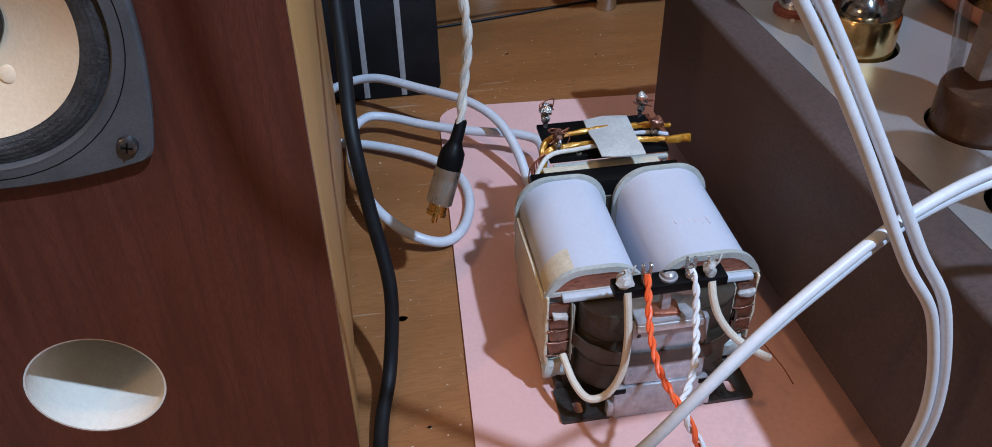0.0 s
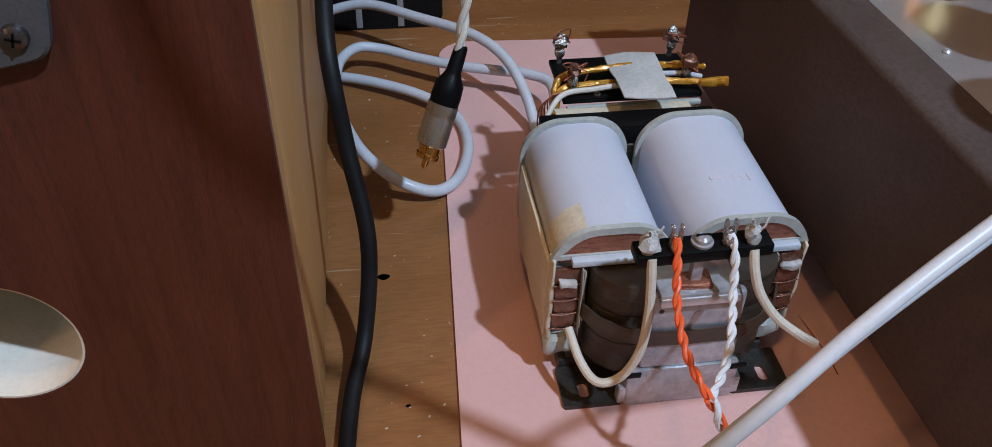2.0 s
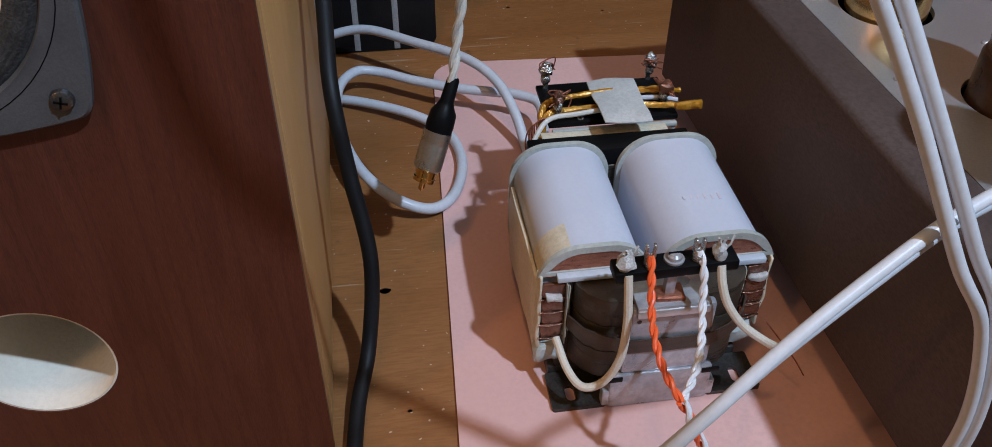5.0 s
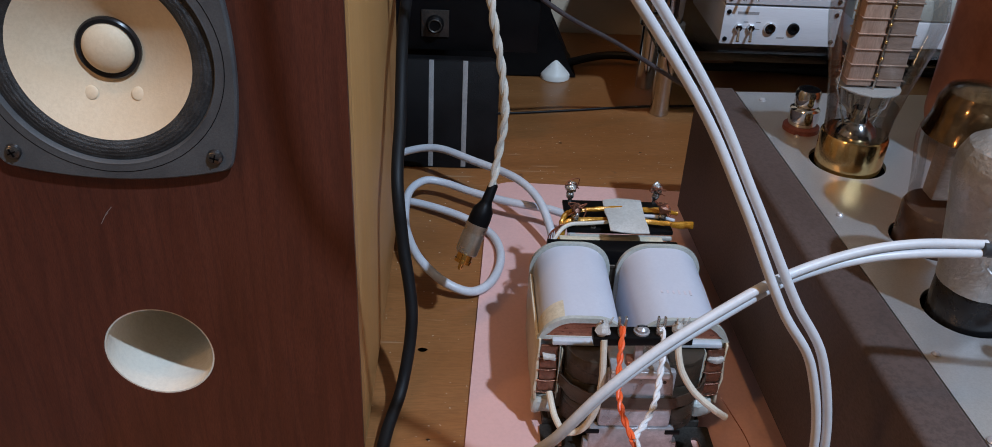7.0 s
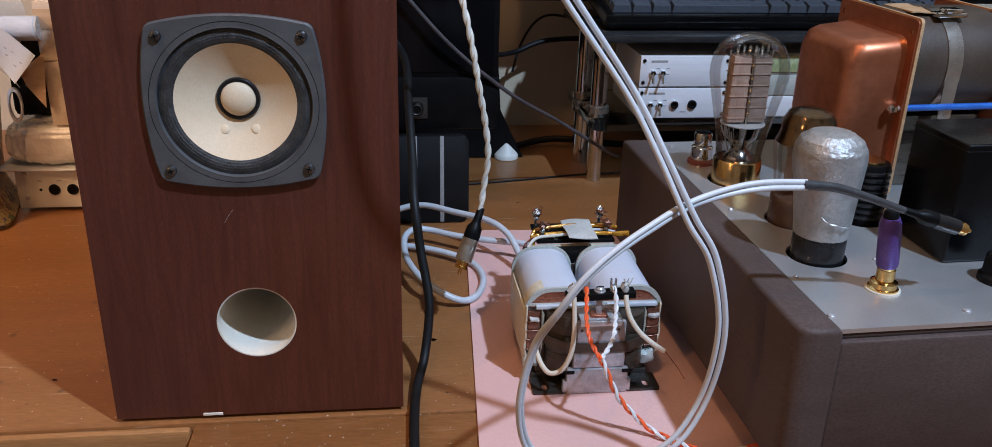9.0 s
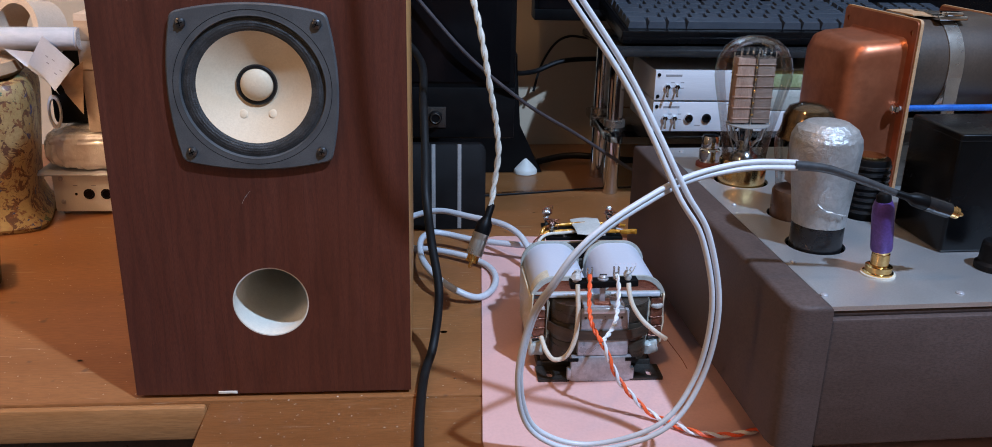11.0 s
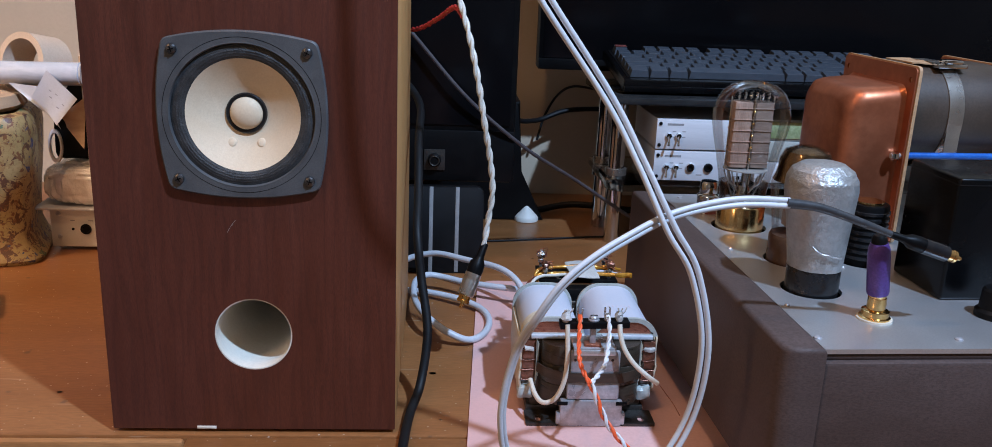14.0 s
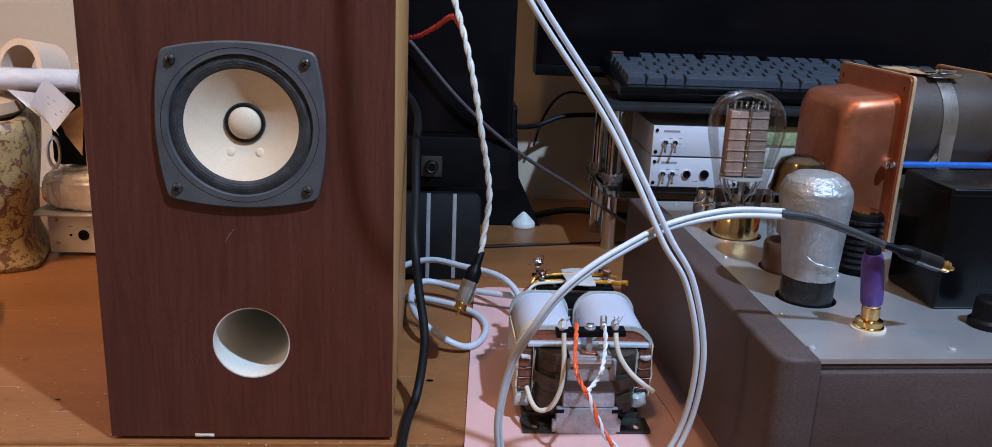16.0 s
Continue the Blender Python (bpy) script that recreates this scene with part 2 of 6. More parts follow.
BLUE = surface("blue_sleeve", (0.02, 0.10, 0.42), (0.03, 0.15, 0.55), 0.38, coarse=80, fine=500)
BROWN_WRAP = surface("brown_fish_paper", (0.046, 0.031, 0.021), (0.070, 0.048, 0.033), 0.5, coarse=30, fine=500, bump=0.1, grain=0.25)
TAN_BOARD = surface("tan_fibre_board", (0.44, 0.26, 0.13), (0.55, 0.35, 0.19), 0.6, coarse=40, fine=600)


def thin_glass(name):
    """A thin blown wall: clear, with the gloss of glass."""
    m = bpy.data.materials.new(name)
    m.use_nodes = True
    nt = m.node_tree
    nt.nodes.remove(nt.nodes["Principled BSDF"])
    see, shine, mix, fr = (nt.nodes.new("ShaderNode" + k) for k in ("BsdfTransparent", "BsdfGlossy", "MixShader", "Fresnel"))
    see.inputs[0].default_value = (0.97, 0.975, 0.97, 1)
    shine.inputs["Roughness"].default_value = 0.03
    fr.inputs[0].default_value = 1.36
    weak = nt.nodes.new("ShaderNodeMath")
    weak.operation = "MULTIPLY"
    weak.inputs[1].default_value = 0.55
    nt.links.new(fr.outputs[0], weak.inputs[0])
    nt.links.new(weak.outputs[0], mix.inputs[0])
    nt.links.new(see.outputs[0], mix.inputs[1])
    nt.links.new(shine.outputs[0], mix.inputs[2])
    nt.links.new(mix.outputs[0], nt.nodes["Material Output"].inputs[0])
    return m


GLASS = thin_glass("clear_tube_glass")
ACRYLIC = clear("smoky_acrylic", (0.80, 0.83, 0.83), 0.05, 1.3)
SMOKE = surface("smoked_glass_shelf", (0.020, 0.022, 0.024), (0.032, 0.034, 0.036), 0.14, coarse=20, fine=400, bump=0.02)
PLATE_METAL = surface("tube_anode_metal", (0.32, 0.235, 0.19), (0.45, 0.34, 0.28), 0.34, 0.45, coarse=100, fine=900, stretch=(1, 1, 5), bump=0.2)
MICA = surface("mica_sheet", (0.30, 0.30, 0.29), (0.40, 0.40, 0.385), 0.3, coarse=100, fine=600)
GETTER = surface("brown_getter_flash", (0.10, 0.055, 0.028), (0.34, 0.22, 0.11), 0.12, 0.9, coarse=70, fine=400, bump=0.02)
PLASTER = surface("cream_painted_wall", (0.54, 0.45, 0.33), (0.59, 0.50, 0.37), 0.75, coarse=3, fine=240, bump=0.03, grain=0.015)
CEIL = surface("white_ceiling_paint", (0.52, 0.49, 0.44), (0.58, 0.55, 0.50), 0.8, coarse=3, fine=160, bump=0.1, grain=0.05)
# darker than the north wall only to cut bounced light; these walls are unseen
DIM_WALL = surface("dim_unseen_wall", (0.34, 0.28, 0.21), (0.39, 0.33, 0.25), 0.75, coarse=3, fine=240, bump=0.03, grain=0.015)
FLOORING = surface("grey_floor", (0.16, 0.14, 0.12), (0.22, 0.19, 0.17), 0.5, coarse=4, fine=160)
KEYCAP = surface("dark_grey_keycap", (0.050, 0.062, 0.080), (0.066, 0.080, 0.102), 0.34, coarse=100, fine=1200, bump=0.2)
SCREEN = surface("black_screen", (0.004, 0.004, 0.005), (0.006, 0.006, 0.007), 0.16, coarse=5, fine=500, bump=0.0, spec=0.12)
PRINT_GREY = surface("grey_print", (0.30, 0.30, 0.31), (0.36, 0.36, 0.37), 0.6, coarse=90, fine=600)
PRINT_PINK = surface("faint_pink_print", (0.60, 0.58, 0.66), (0.66, 0.63, 0.71), 0.5, coarse=400, fine=900, grain=0.1)
STRIPE = surface("grey_stripe", (0.27, 0.27, 0.27), (0.34, 0.34, 0.34), 0.5, coarse=90, fine=900)
PAD_BLACK = surface("black_leatherette", (0.004, 0.004, 0.0045), (0.008, 0.008, 0.009), 0.55, coarse=50, fine=1500, bump=0.4, spec=0.2)
KRAFT = surface("kraft_card", (0.44, 0.29, 0.17), (0.52, 0.36, 0.22), 0.75, coarse=30, fine=500, stretch=(1, 1, 6), bump=0.15, grain=0.12)
BOXBOARD = surface("pale_boxboard", (0.56, 0.44, 0.33), (0.62, 0.50, 0.38), 0.7, coarse=25, fine=500, bump=0.1, grain=0.1)
PAPER = surface("white_paper", (0.60, 0.61, 0.64), (0.66, 0.67, 0.70), 0.7, coarse=25, fine=500, grain=0.05)
FILM_WRAP = surface("clear_bubble_film", (0.84, 0.78, 0.71), (0.92, 0.88, 0.83), 0.16, 0.0, coarse=60, fine=150, bump=1.0, grain=0.06, coat=0.4)
ROLL_FILM = surface("blue_white_film", (0.44, 0.48, 0.54), (0.55, 0.58, 0.63), 0.2, coarse=60, fine=140, stretch=(0.4, 1, 1), bump=0.6, grain=0.08, coat=0.6)
GREEN = surface("dark_green_glaze", (0.006, 0.016, 0.009), (0.014, 0.030, 0.018), 0.2, coarse=50, fine=300, bump=0.2)
WHITE_BOX = surface("white_powder_coat", (0.70, 0.68, 0.62), (0.76, 0.74, 0.69), 0.5, coarse=40, fine=900, bump=0.1, grain=0.06)


def painted_glaze():
    """Yellow glaze with brown, blue and green painted patches."""
    m = surface("yellow_painted_glaze", (0.31, 0.225, 0.085), (0.40, 0.30, 0.13), 0.5, coarse=25, fine=300, grain=0.15, coat=0.05)
    nt = m.node_tree
    b = nt.nodes["Principled BSDF"]
    co = nt.nodes.new("ShaderNodeTexCoord").outputs["Object"]
    col = b.inputs["Base Color"].links[0].from_socket
    for scale, tint, p in ((62, (0.10, 0.045, 0.025), 0.555), (44, (0.035, 0.05, 0.15), 0.640), (40, (0.05, 0.11, 0.055), 0.65), (110, (0.17, 0.075, 0.03), 0.575), (120, (0.30, 0.20, 0.08), 0.60)):
        n = noise_tex(nt, co, scale, 4, 0.62, 1.2)
        col = blend(nt, ramp(nt, n, (0, 0, 0), (1, 1, 1), p, p + 0.02), col, tint)
    nt.links.new(col, b.inputs["Base Color"])
    return m


GLAZE = painted_glaze()

# ---- builders ----


def thing(name, at, label, category, group="", kind=""):
    ob = new(name)
    ob.empty_display_size = 0.02
    ob.location = at
    bpy.context.view_layer.update()
    return tagged(ob, label, category, group, kind)


def mesh_of(name, bm, mat, smooth=35):
    me = bpy.data.meshes.new(name)
    bmesh.ops.recalc_face_normals(bm, faces=bm.faces[:])
    bm.to_mesh(me)
    bm.free()
    me.materials.append(mat)
    if smooth:
        for p in me.polygons:
            p.use_smooth = True
        me.set_sharp_from_angle(angle=radians(smooth))
    return me


def world_of(ob):
    m = Matrix.Identity(4)
    while ob:
        m = ob.matrix_parent_inverse @ ob.matrix_basis @ m if ob.parent else ob.matrix_basis @ m
        ob = ob.parent
    return m


def part(name, bm, mat, parent=None, label="", m=None, smooth=35):
    """One mesh object, in world coordinates, under a thing or a part."""
    if m is not None:
        bm.transform(m)
    ob = new(name, mesh_of(name, bm, mat, smooth))
    if parent:
        ob.parent = parent
        ob.matrix_parent_inverse = world_of(parent).inverted()
    if label:
        ob["label"] = label
    return ob


def box(x0, y0, z0, x1, y1, z1, r=0.0, seg=2):
    bm = bmesh.new()
    bmesh.ops.create_cube(bm, size=1)
    for v in bm.verts:
        v.co = Vector((x0 if v.co.x < 0 else x1, y0 if v.co.y < 0 else y1, z0 if v.co.z < 0 else z1))
    if r:
        bmesh.ops.bevel(bm, geom=bm.edges[:], offset=r, segments=seg, profile=0.5, affect="EDGES", clamp_overlap=True)
    return bm


def lathe(profile, at=(0, 0, 0), n=32, m=None, closed=False):
    """Turns (radius, height) pairs round the z axis; m turns the result before it goes to at."""
    bm = bmesh.new()
    rings = []
    for r, z in profile:
        if r < 1e-6:
            rings.append([bm.verts.new((0, 0, z))])
        else:
            rings.append([bm.verts.new((r * math.cos(2 * math.pi * i / n), r * math.sin(2 * math.pi * i / n), z)) for i in range(n)])
    pairs = list(zip(rings, rings[1:]))
    if closed:
        pairs.append((rings[-1], rings[0]))
    for a, b in pairs:
        for i in range(n):
            j = (i + 1) % n
            if len(a) == 1 and len(b) == 1:
                continue
            if len(a) == 1:
                bm.faces.new((a[0], b[i], b[j]))
            elif len(b) == 1:
                bm.faces.new((a[i], b[0], a[j]))
            else:
                bm.faces.new((a[i], b[i], b[j], a[j]))
    if m is not None:
        bm.transform(m)
    bm.transform(Matrix.Translation(at))
    return bm


def along(a, b):
    """The turn that takes z to the direction from a to b."""
    return (Vector(b) - Vector(a)).to_track_quat("Z", "Y").to_matrix().to_4x4()


def spline(pts, m=8):
    p = [Vector(v) for v in pts]
    e = [2 * p[0] - p[1], *p, 2 * p[-1] - p[-2]]
    out = []
    for i in range(len(p) - 1):
        a, b, c, d = e[i:i + 4]
        for k in range(m):
            u = k / m
            out.append(0.5 * (2 * b + (c - a) * u + (2 * a - 5 * b + 4 * c - d) * u * u + (3 * b - a - 3 * c + d) * u ** 3))
    return out + [p[-1]]


def frames_of(c):
    """Unit tangents and a steady pair of normals along a line of points."""
    t = [(c[min(i + 1, len(c) - 1)] - c[max(i - 1, 0)]).normalized() for i in range(len(c))]
    n = t[0].orthogonal().normalized()
    out = []
    for d in t:
        n = (n - d * n.dot(d)).normalized()
        out.append((d, n, d.cross(n)))
    return out


def sweep(c, r, n=10, bm=None):
    """A round rod along the points c; r is a number or one for each point."""
    bm = bm or bmesh.new()
    rings = []
    for i, (p, (d, u, v)) in enumerate(zip(c, frames_of(c))):
        q = r[i] if isinstance(r, (list, tuple)) else r
        rings.append([bm.verts.new(p + q * (math.cos(2 * math.pi * k / n) * u + math.sin(2 * math.pi * k / n) * v)) for k in range(n)])
    for a, b in zip(rings, rings[1:]):
        for k in range(n):
            bm.faces.new((a[k], a[(k + 1) % n], b[(k + 1) % n], b[k]))
    bm.faces.new(rings[0][::-1])
    bm.faces.new(rings[-1])
    return bm


def helix(c, off, pitch, phase=0.0):
    """The points of one strand that winds round the line c."""
    out, s = [], 0.0
    for i, (p, (d, u, v)) in enumerate(zip(c, frames_of(c))):
        s += (p - c[i - 1]).length if i else 0
        a = 2 * math.pi * s / pitch + phase
        out.append(p + off * (math.cos(a) * u + math.sin(a) * v))
    return out


def prism(outline, a0, a1, axis="y", r=0.0, seg=2):
    """An outline of (u, v) pairs drawn out from a0 to a1 along an axis. y: u, v are x, z; x: y, z; z: x, y."""
    put = {"x": lambda u, v, a: (a, u, v), "y": lambda u, v, a: (u, a, v), "z": lambda u, v, a: (u, v, a)}[axis]
    bm = bmesh.new()
    lo = [bm.verts.new(put(u, v, a0)) for u, v in outline]
    hi = [bm.verts.new(put(u, v, a1)) for u, v in outline]
    bm.faces.new(lo)
    bm.faces.new(hi[::-1])
    n = len(outline)
    for i in range(n):
        bm.faces.new((lo[i], hi[i], hi[(i + 1) % n], lo[(i + 1) % n]))
    if r:
        rim = [e for e in bm.edges if (e.verts[0] in lo) == (e.verts[1] in lo)]
        bmesh.ops.bevel(bm, geom=rim, offset=r, segments=seg, profile=0.5, affect="EDGES", clamp_overlap=True)
    return bm


def circle(x, y, r, n=40):
    return [(x + r * math.cos(2 * math.pi * i / n), y + r * math.sin(2 * math.pi * i / n)) for i in range(n)]


def rounded(x0, y0, x1, y1, r, n=6):
    out = []
    for cx, cy, a in ((x1 - r, y1 - r, 0), (x0 + r, y1 - r, 90), (x0 + r, y0 + r, 180), (x1 - r, y0 + r, 270)):
        out += [(cx + r * math.cos(radians(a + 90 * k / n)), cy + r * math.sin(radians(a + 90 * k / n))) for k in range(n + 1)]
    return out


def holed(outline, holes, a0, a1, axis="y"):
    """A plate with holes that go through it."""
    put = {"x": lambda u, v, a: (a, u, v), "y": lambda u, v, a: (u, a, v), "z": lambda u, v, a: (u, v, a)}[axis]
    bm = bmesh.new()
    for a in (a0, a1):
        edges = []
        for loop in (outline, *holes):
            vs = [bm.verts.new(put(u, v, a)) for u, v in loop]
            edges += [bm.edges.new((vs[i], vs[(i + 1) % len(vs)])) for i in range(len(vs))]
        bmesh.ops.triangle_fill(bm, use_beauty=True, use_dissolve=False, edges=edges)
    for loop in (outline, *holes):
        for i in range(len(loop)):
            (u, v), (s, t) = loop[i], loop[(i + 1) % len(loop)]
            bm.faces.new([bm.verts.new(put(*q)) for q in ((u, v, a0), (s, t, a0), (s, t, a1), (u, v, a1))])
    bmesh.ops.remove_doubles(bm, verts=bm.verts[:], dist=1e-6)
    return bm


def rough_up(bm, amount, scale, seed=0.0):
    for v in bm.verts:
        v.co += amount * noise.noise_vector(v.co * scale + Vector((seed, seed, seed)))
    return bm


def subdivided(bm, cuts):
    bmesh.ops.subdivide_edges(bm, edges=bm.edges[:], cuts=cuts, use_grid_fill=True)
    return bm

# ---- the room ----
RX0, RX1, RY0, RY1, RZ0, RZ1 = -1.75, 1.85, -2.2, 0.722, -0.74, 1.95


def setting(name, bm, mat, label, category):
    return tagged(part(name, bm, mat, smooth=0), label, category, kind="structure")


setting("floor", box(RX0, RY0, RZ0 - 0.1, RX1, RY1, RZ0), FLOORING, "plain grey floor of the workroom under the desk", "floor")
setting("ceiling", box(RX0 - 0.12, RY0 - 0.12, RZ1, RX1 + 0.12, RY1 + 0.12, RZ1 + 0.1), CEIL, "white painted ceiling of the workroom", "ceiling")
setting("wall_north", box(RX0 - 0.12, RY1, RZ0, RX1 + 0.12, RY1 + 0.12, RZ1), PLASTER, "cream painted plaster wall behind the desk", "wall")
setting("wall_south", box(RX0 - 0.12, RY0 - 0.12, RZ0, RX1 + 0.12, RY0, RZ1), DIM_WALL, "unseen tan wall facing the desk, darkened to cut bounced light", "wall")
setting("wall_west", box(RX0 - 0.12, RY0, RZ0, RX0, RY1, RZ1), DIM_WALL, "unseen tan side wall, darkened to cut bounced light", "wall")
setting("wall_east", box(RX1, RY0, RZ0, RX1 + 0.12, RY1, RZ1), DIM_WALL, "unseen tan side wall, darkened to cut bounced light", "wall")

# ---- the desk ----


def desk():
    d = thing("desk", (0, 0.3, RZ0), "worn brown varnished wooden desk with scratches and stains", "desk")
    part("desktop", box(-1.25, -0.004, -0.030, 1.25, 0.718, 0.0, 0.003), DESK, d)
    part("front_moulding", box(-1.25, -0.012, -0.0290, -0.1475, -0.0045, -0.0012, 0.003), DESK_EDGE, d, "worn pale brown moulded front edge with warm light in its colour")
    part("pull_out_board", box(-0.1455, -0.42, -0.026, 1.25, -0.0055, -0.0006, 0.0015), DESK, d, "brown pull-out board in front of the desktop")
    # added panel, coloured dark for the shaded gap below the moulding
    part("dark_gap_panel", box(-1.22, 0.030, -0.20, -0.16, 0.048, -0.054, 0.003), BAKELITE, d, "recessed panel, dark for the shade in the gap under the edge")
    part("apron", box(-0.14, 0.030, -0.14, 1.22, 0.048, -0.034, 0.002), DESK_EDGE, d)
    for x in (-1.22, 1.19):
        part("side_panel", box(x, 0.03, RZ0, x + 0.03, 0.71, -0.031, 0.002), DESK, d)
    part("support_rail", box(-0.14, -0.40, -0.07, 1.22, -0.37, -0.027, 0.002), DESK_EDGE, d)
    for x in (-0.13, 1.17):
        part("leg", box(x, -0.40, RZ0, x + 0.04, -0.36, -0.071, 0.003), DESK, d)
    for x, y, r in ((0.028, 0.099, 0.0030), (0.022, 0.103, 0.0016), (0.142, 0.405, 0.0016), (0.215, 0.39, 0.0012), (0.035, 0.02, 0.0011), (-0.26, 0.06, 0.0022)):
        blot = bmesh.new()
        ring = [blot.verts.new((x + r * (1 + 0.45 * noise.noise(Vector((k * 0.9, x * 90, y * 50)))) * math.cos(k * 0.524), y + 0.7 * r * math.sin(k * 0.524), 0.0003)) for k in range(12)]
        blot.faces.new(ring)
        bmesh.ops.extrude_face_region(blot, geom=blot.faces[:])
        part("ink_stain", blot, BAKELITE, d, "dark stain on the varnish", smooth=0)
    return d


desk()

MAT_TURN = pose(0.0497, -0.0890, 0, 0, 0, -3.4)
pm = part("desk_mat", prism(rounded(0, 0, 0.46, 0.414, 0.021), 0.0006, 0.0018, "z"), PINK, m=MAT_TURN, smooth=0)
tagged(pm, "pale pink smooth paper desk mat with rounded corners", "desk mat")

# ---- loudspeaker ----
SX0, SX1, SD, SZ0, SZ1 = -0.1985, 0.0015, 0.265, 0.003, 0.415
DX, DZ = -0.0980, 0.2310
PX, PZ, PR = -0.0972, 0.0765, 0.0268


def loudspeaker():
    s = thing("loudspeaker", (-0.0975, 0.13, 0), "mahogany veneered bookshelf loudspeaker with one cream cone and a round port", "loudspeaker")
    front = holed(rounded(SX0, SZ0, SX1, SZ1, 0.0008, 2), [circle(DX, DZ, 0.047), circle(PX, PZ, PR, 56)], 0.0, 0.0035)
    part("front_veneer", front, VENEER, s, "dark red-brown veneered front panel")
    baffle = holed(rounded(SX0 + 0.0006, SZ0 + 0.0006, SX1 - 0.0006, SZ1 - 0.0006, 0.0008, 2), [circle(DX, DZ, 0.046), circle(PX, PZ, PR + 0.0002, 56)], 0.0036, 0.018)
    part("baffle", baffle, SIDE_WOOD, s)
    part("side_panel", box(SX1 - 0.0155, 0.0182, SZ0 + 0.001, SX1 - 0.0003, SD, SZ1 - 0.001, 0.0006), SIDE_WOOD, s, "pale raw wooden side panel")
    part("side_panel", box(SX0 + 0.0003, 0.0182, SZ0 + 0.001, SX0 + 0.0155, SD, SZ1 - 0.001, 0.0006), SIDE_WOOD, s, "pale raw wooden side panel")
    part("top_panel", box(SX0 + 0.0157, 0.0182, SZ1 - 0.017, SX1 - 0.0157, SD, SZ1 - 0.001, 0.0006), SIDE_WOOD, s)
    part("bottom_panel", box(SX0 + 0.0157, 0.0182, SZ0 + 0.001, SX1 - 0.0157, SD, SZ0 + 0.016, 0.0006), SIDE_WOOD, s)
    part("back_panel", box(SX0 + 0.0157, SD - 0.017, SZ0 + 0.0162, SX1 - 0.0157, SD - 0.001, SZ1 - 0.0172, 0.0006), SIDE_WOOD, s)
    # port: a card tube with its cut rim, closed by the dark inside
    turn = pose(0, 0, 0, -90)
    tube = lathe([(PR - 0.0009, 0.0004), (PR - 0.0001, 0.0004), (PR - 0.0001, 0.115), (PR - 0.0009, 0.115)], (PX, 0, PZ), 56, turn, closed=True)
    part("port_tube", tube, CARD, s, "white card port tube")
    for x, z in ((SX0 + 0.02, 0.05), (SX1 - 0.02, 0.05), (SX0 + 0.02, 0.22), (SX1 - 0.02, 0.22)):
        part("rubber_foot", lathe([(0, 0), (0.006, 0), (0.006, SZ0 + 0.0012), (0, SZ0 + 0.0012)], (x, z, 0), 14), RUBBER, s)
    part("veneer_chip", rough_up(subdivided(box(-0.140, -0.0004, SZ0, -0.126, 0.0008, SZ0 + 0.0022, 0.0003), 2), 0.0004, 300), CARD, s, "small pale chip in the veneer")
    for i, (x, z, dx, dz) in enumerate(((-0.112, 0.151, 0.006, 0.009), (-0.111, 0.153, 0.003, 0.004))):
        part("scratch", sweep([Vector((x, -0.0001, z)), Vector((x + dx / 2, -0.0001, z + dz * 0.6)), Vector((x + dx, -0.0001, z + dz))], 0.00010, 5), STRIPE, s)

    # drive unit
    def side(half=0.0549, sag=0.0062, r=0.0060):
        # four shallow arcs, joined by small round corners
        h = half - sag
        big = (h * h + sag * sag) / (2 * sag)
        off = big - half
        c = (math.sqrt((big - r) ** 2 - 0.5 * off * off) - off * math.sqrt(0.5)) / math.sqrt(2)
        turn = math.atan2(c, off + c)
        pts = []
        for q in range(4):
            a0 = radians(90 * q)
            arc = [(-off + big * math.cos(b), big * math.sin(b)) for b in (turn * (k / 9 - 1) for k in range(19))]
            arc += [(c + r * math.cos(b), c + r * math.sin(b)) for b in (turn + (math.pi / 2 - 2 * turn) * k / 6 for k in range(1, 6))]
            pts += [(DX + u * math.cos(a0) - v * math.sin(a0), DZ + u * math.sin(a0) + v * math.cos(a0)) for u, v in arc]
        return pts

    frame_bm = bmesh.new()
    outer = side()
    loops = []
    for inset, y in ((0.0, -0.0003), (0.0, -0.0032), (0.0010, -0.0042)):
        loops.append([frame_bm.verts.new((x - inset * (x - DX) / math.hypot(x - DX, z - DZ), y, z - inset * (z - DZ) / math.hypot(x - DX, z - DZ))) for x, z in outer])
    for y in (-0.0042, -0.0003):
        loops.append([frame_bm.verts.new((DX + 0.0470 * (x - DX) / math.hypot(x - DX, z - DZ), y, DZ + 0.0470 * (z - DZ) / math.hypot(x - DX, z - DZ))) for x, z in outer])
    for p, q in zip(loops, loops[1:] + loops[:1]):
        for i in range(len(p)):
            k = (i + 1) % len(p)
            frame_bm.faces.new((p[i], p[k], q[k], q[i]))
    drive = part("drive_unit_frame", frame_bm, DARK_GREY, s, "dark grey drive unit frame with bowed sides")
    t = pose(DX, 0, DZ, 90)

    def turned(prof, mat, name, label="", n=64):
        return part(name, lathe(prof, n=n, m=t), mat, drive, label)

    turned([(0.0470, 0.0005), (0.0478, 0.0042), (0.0470, 0.0043), (0.0463, 0.0030), (0.0461, -0.002)], DARK_GREY, "inner_rim")
    turned([(0.0505, 0.00415), (0.05055, 0.00428), (0.05085, 0.00428), (0.0509, 0.00415)], BLACK, "groove", "fine dark groove round the frame")
    sur = []
    for i in range(41):
        u = i / 40
        sur.append((0.0462 - 0.0096 * u, 0.0016 + 0.0014 * math.sin(math.pi * u) - 0.0008 * u + 0.00007 * math.sin(34 * u)))
    turned(sur, SURROUND, "surround", "black cloth roll surround")
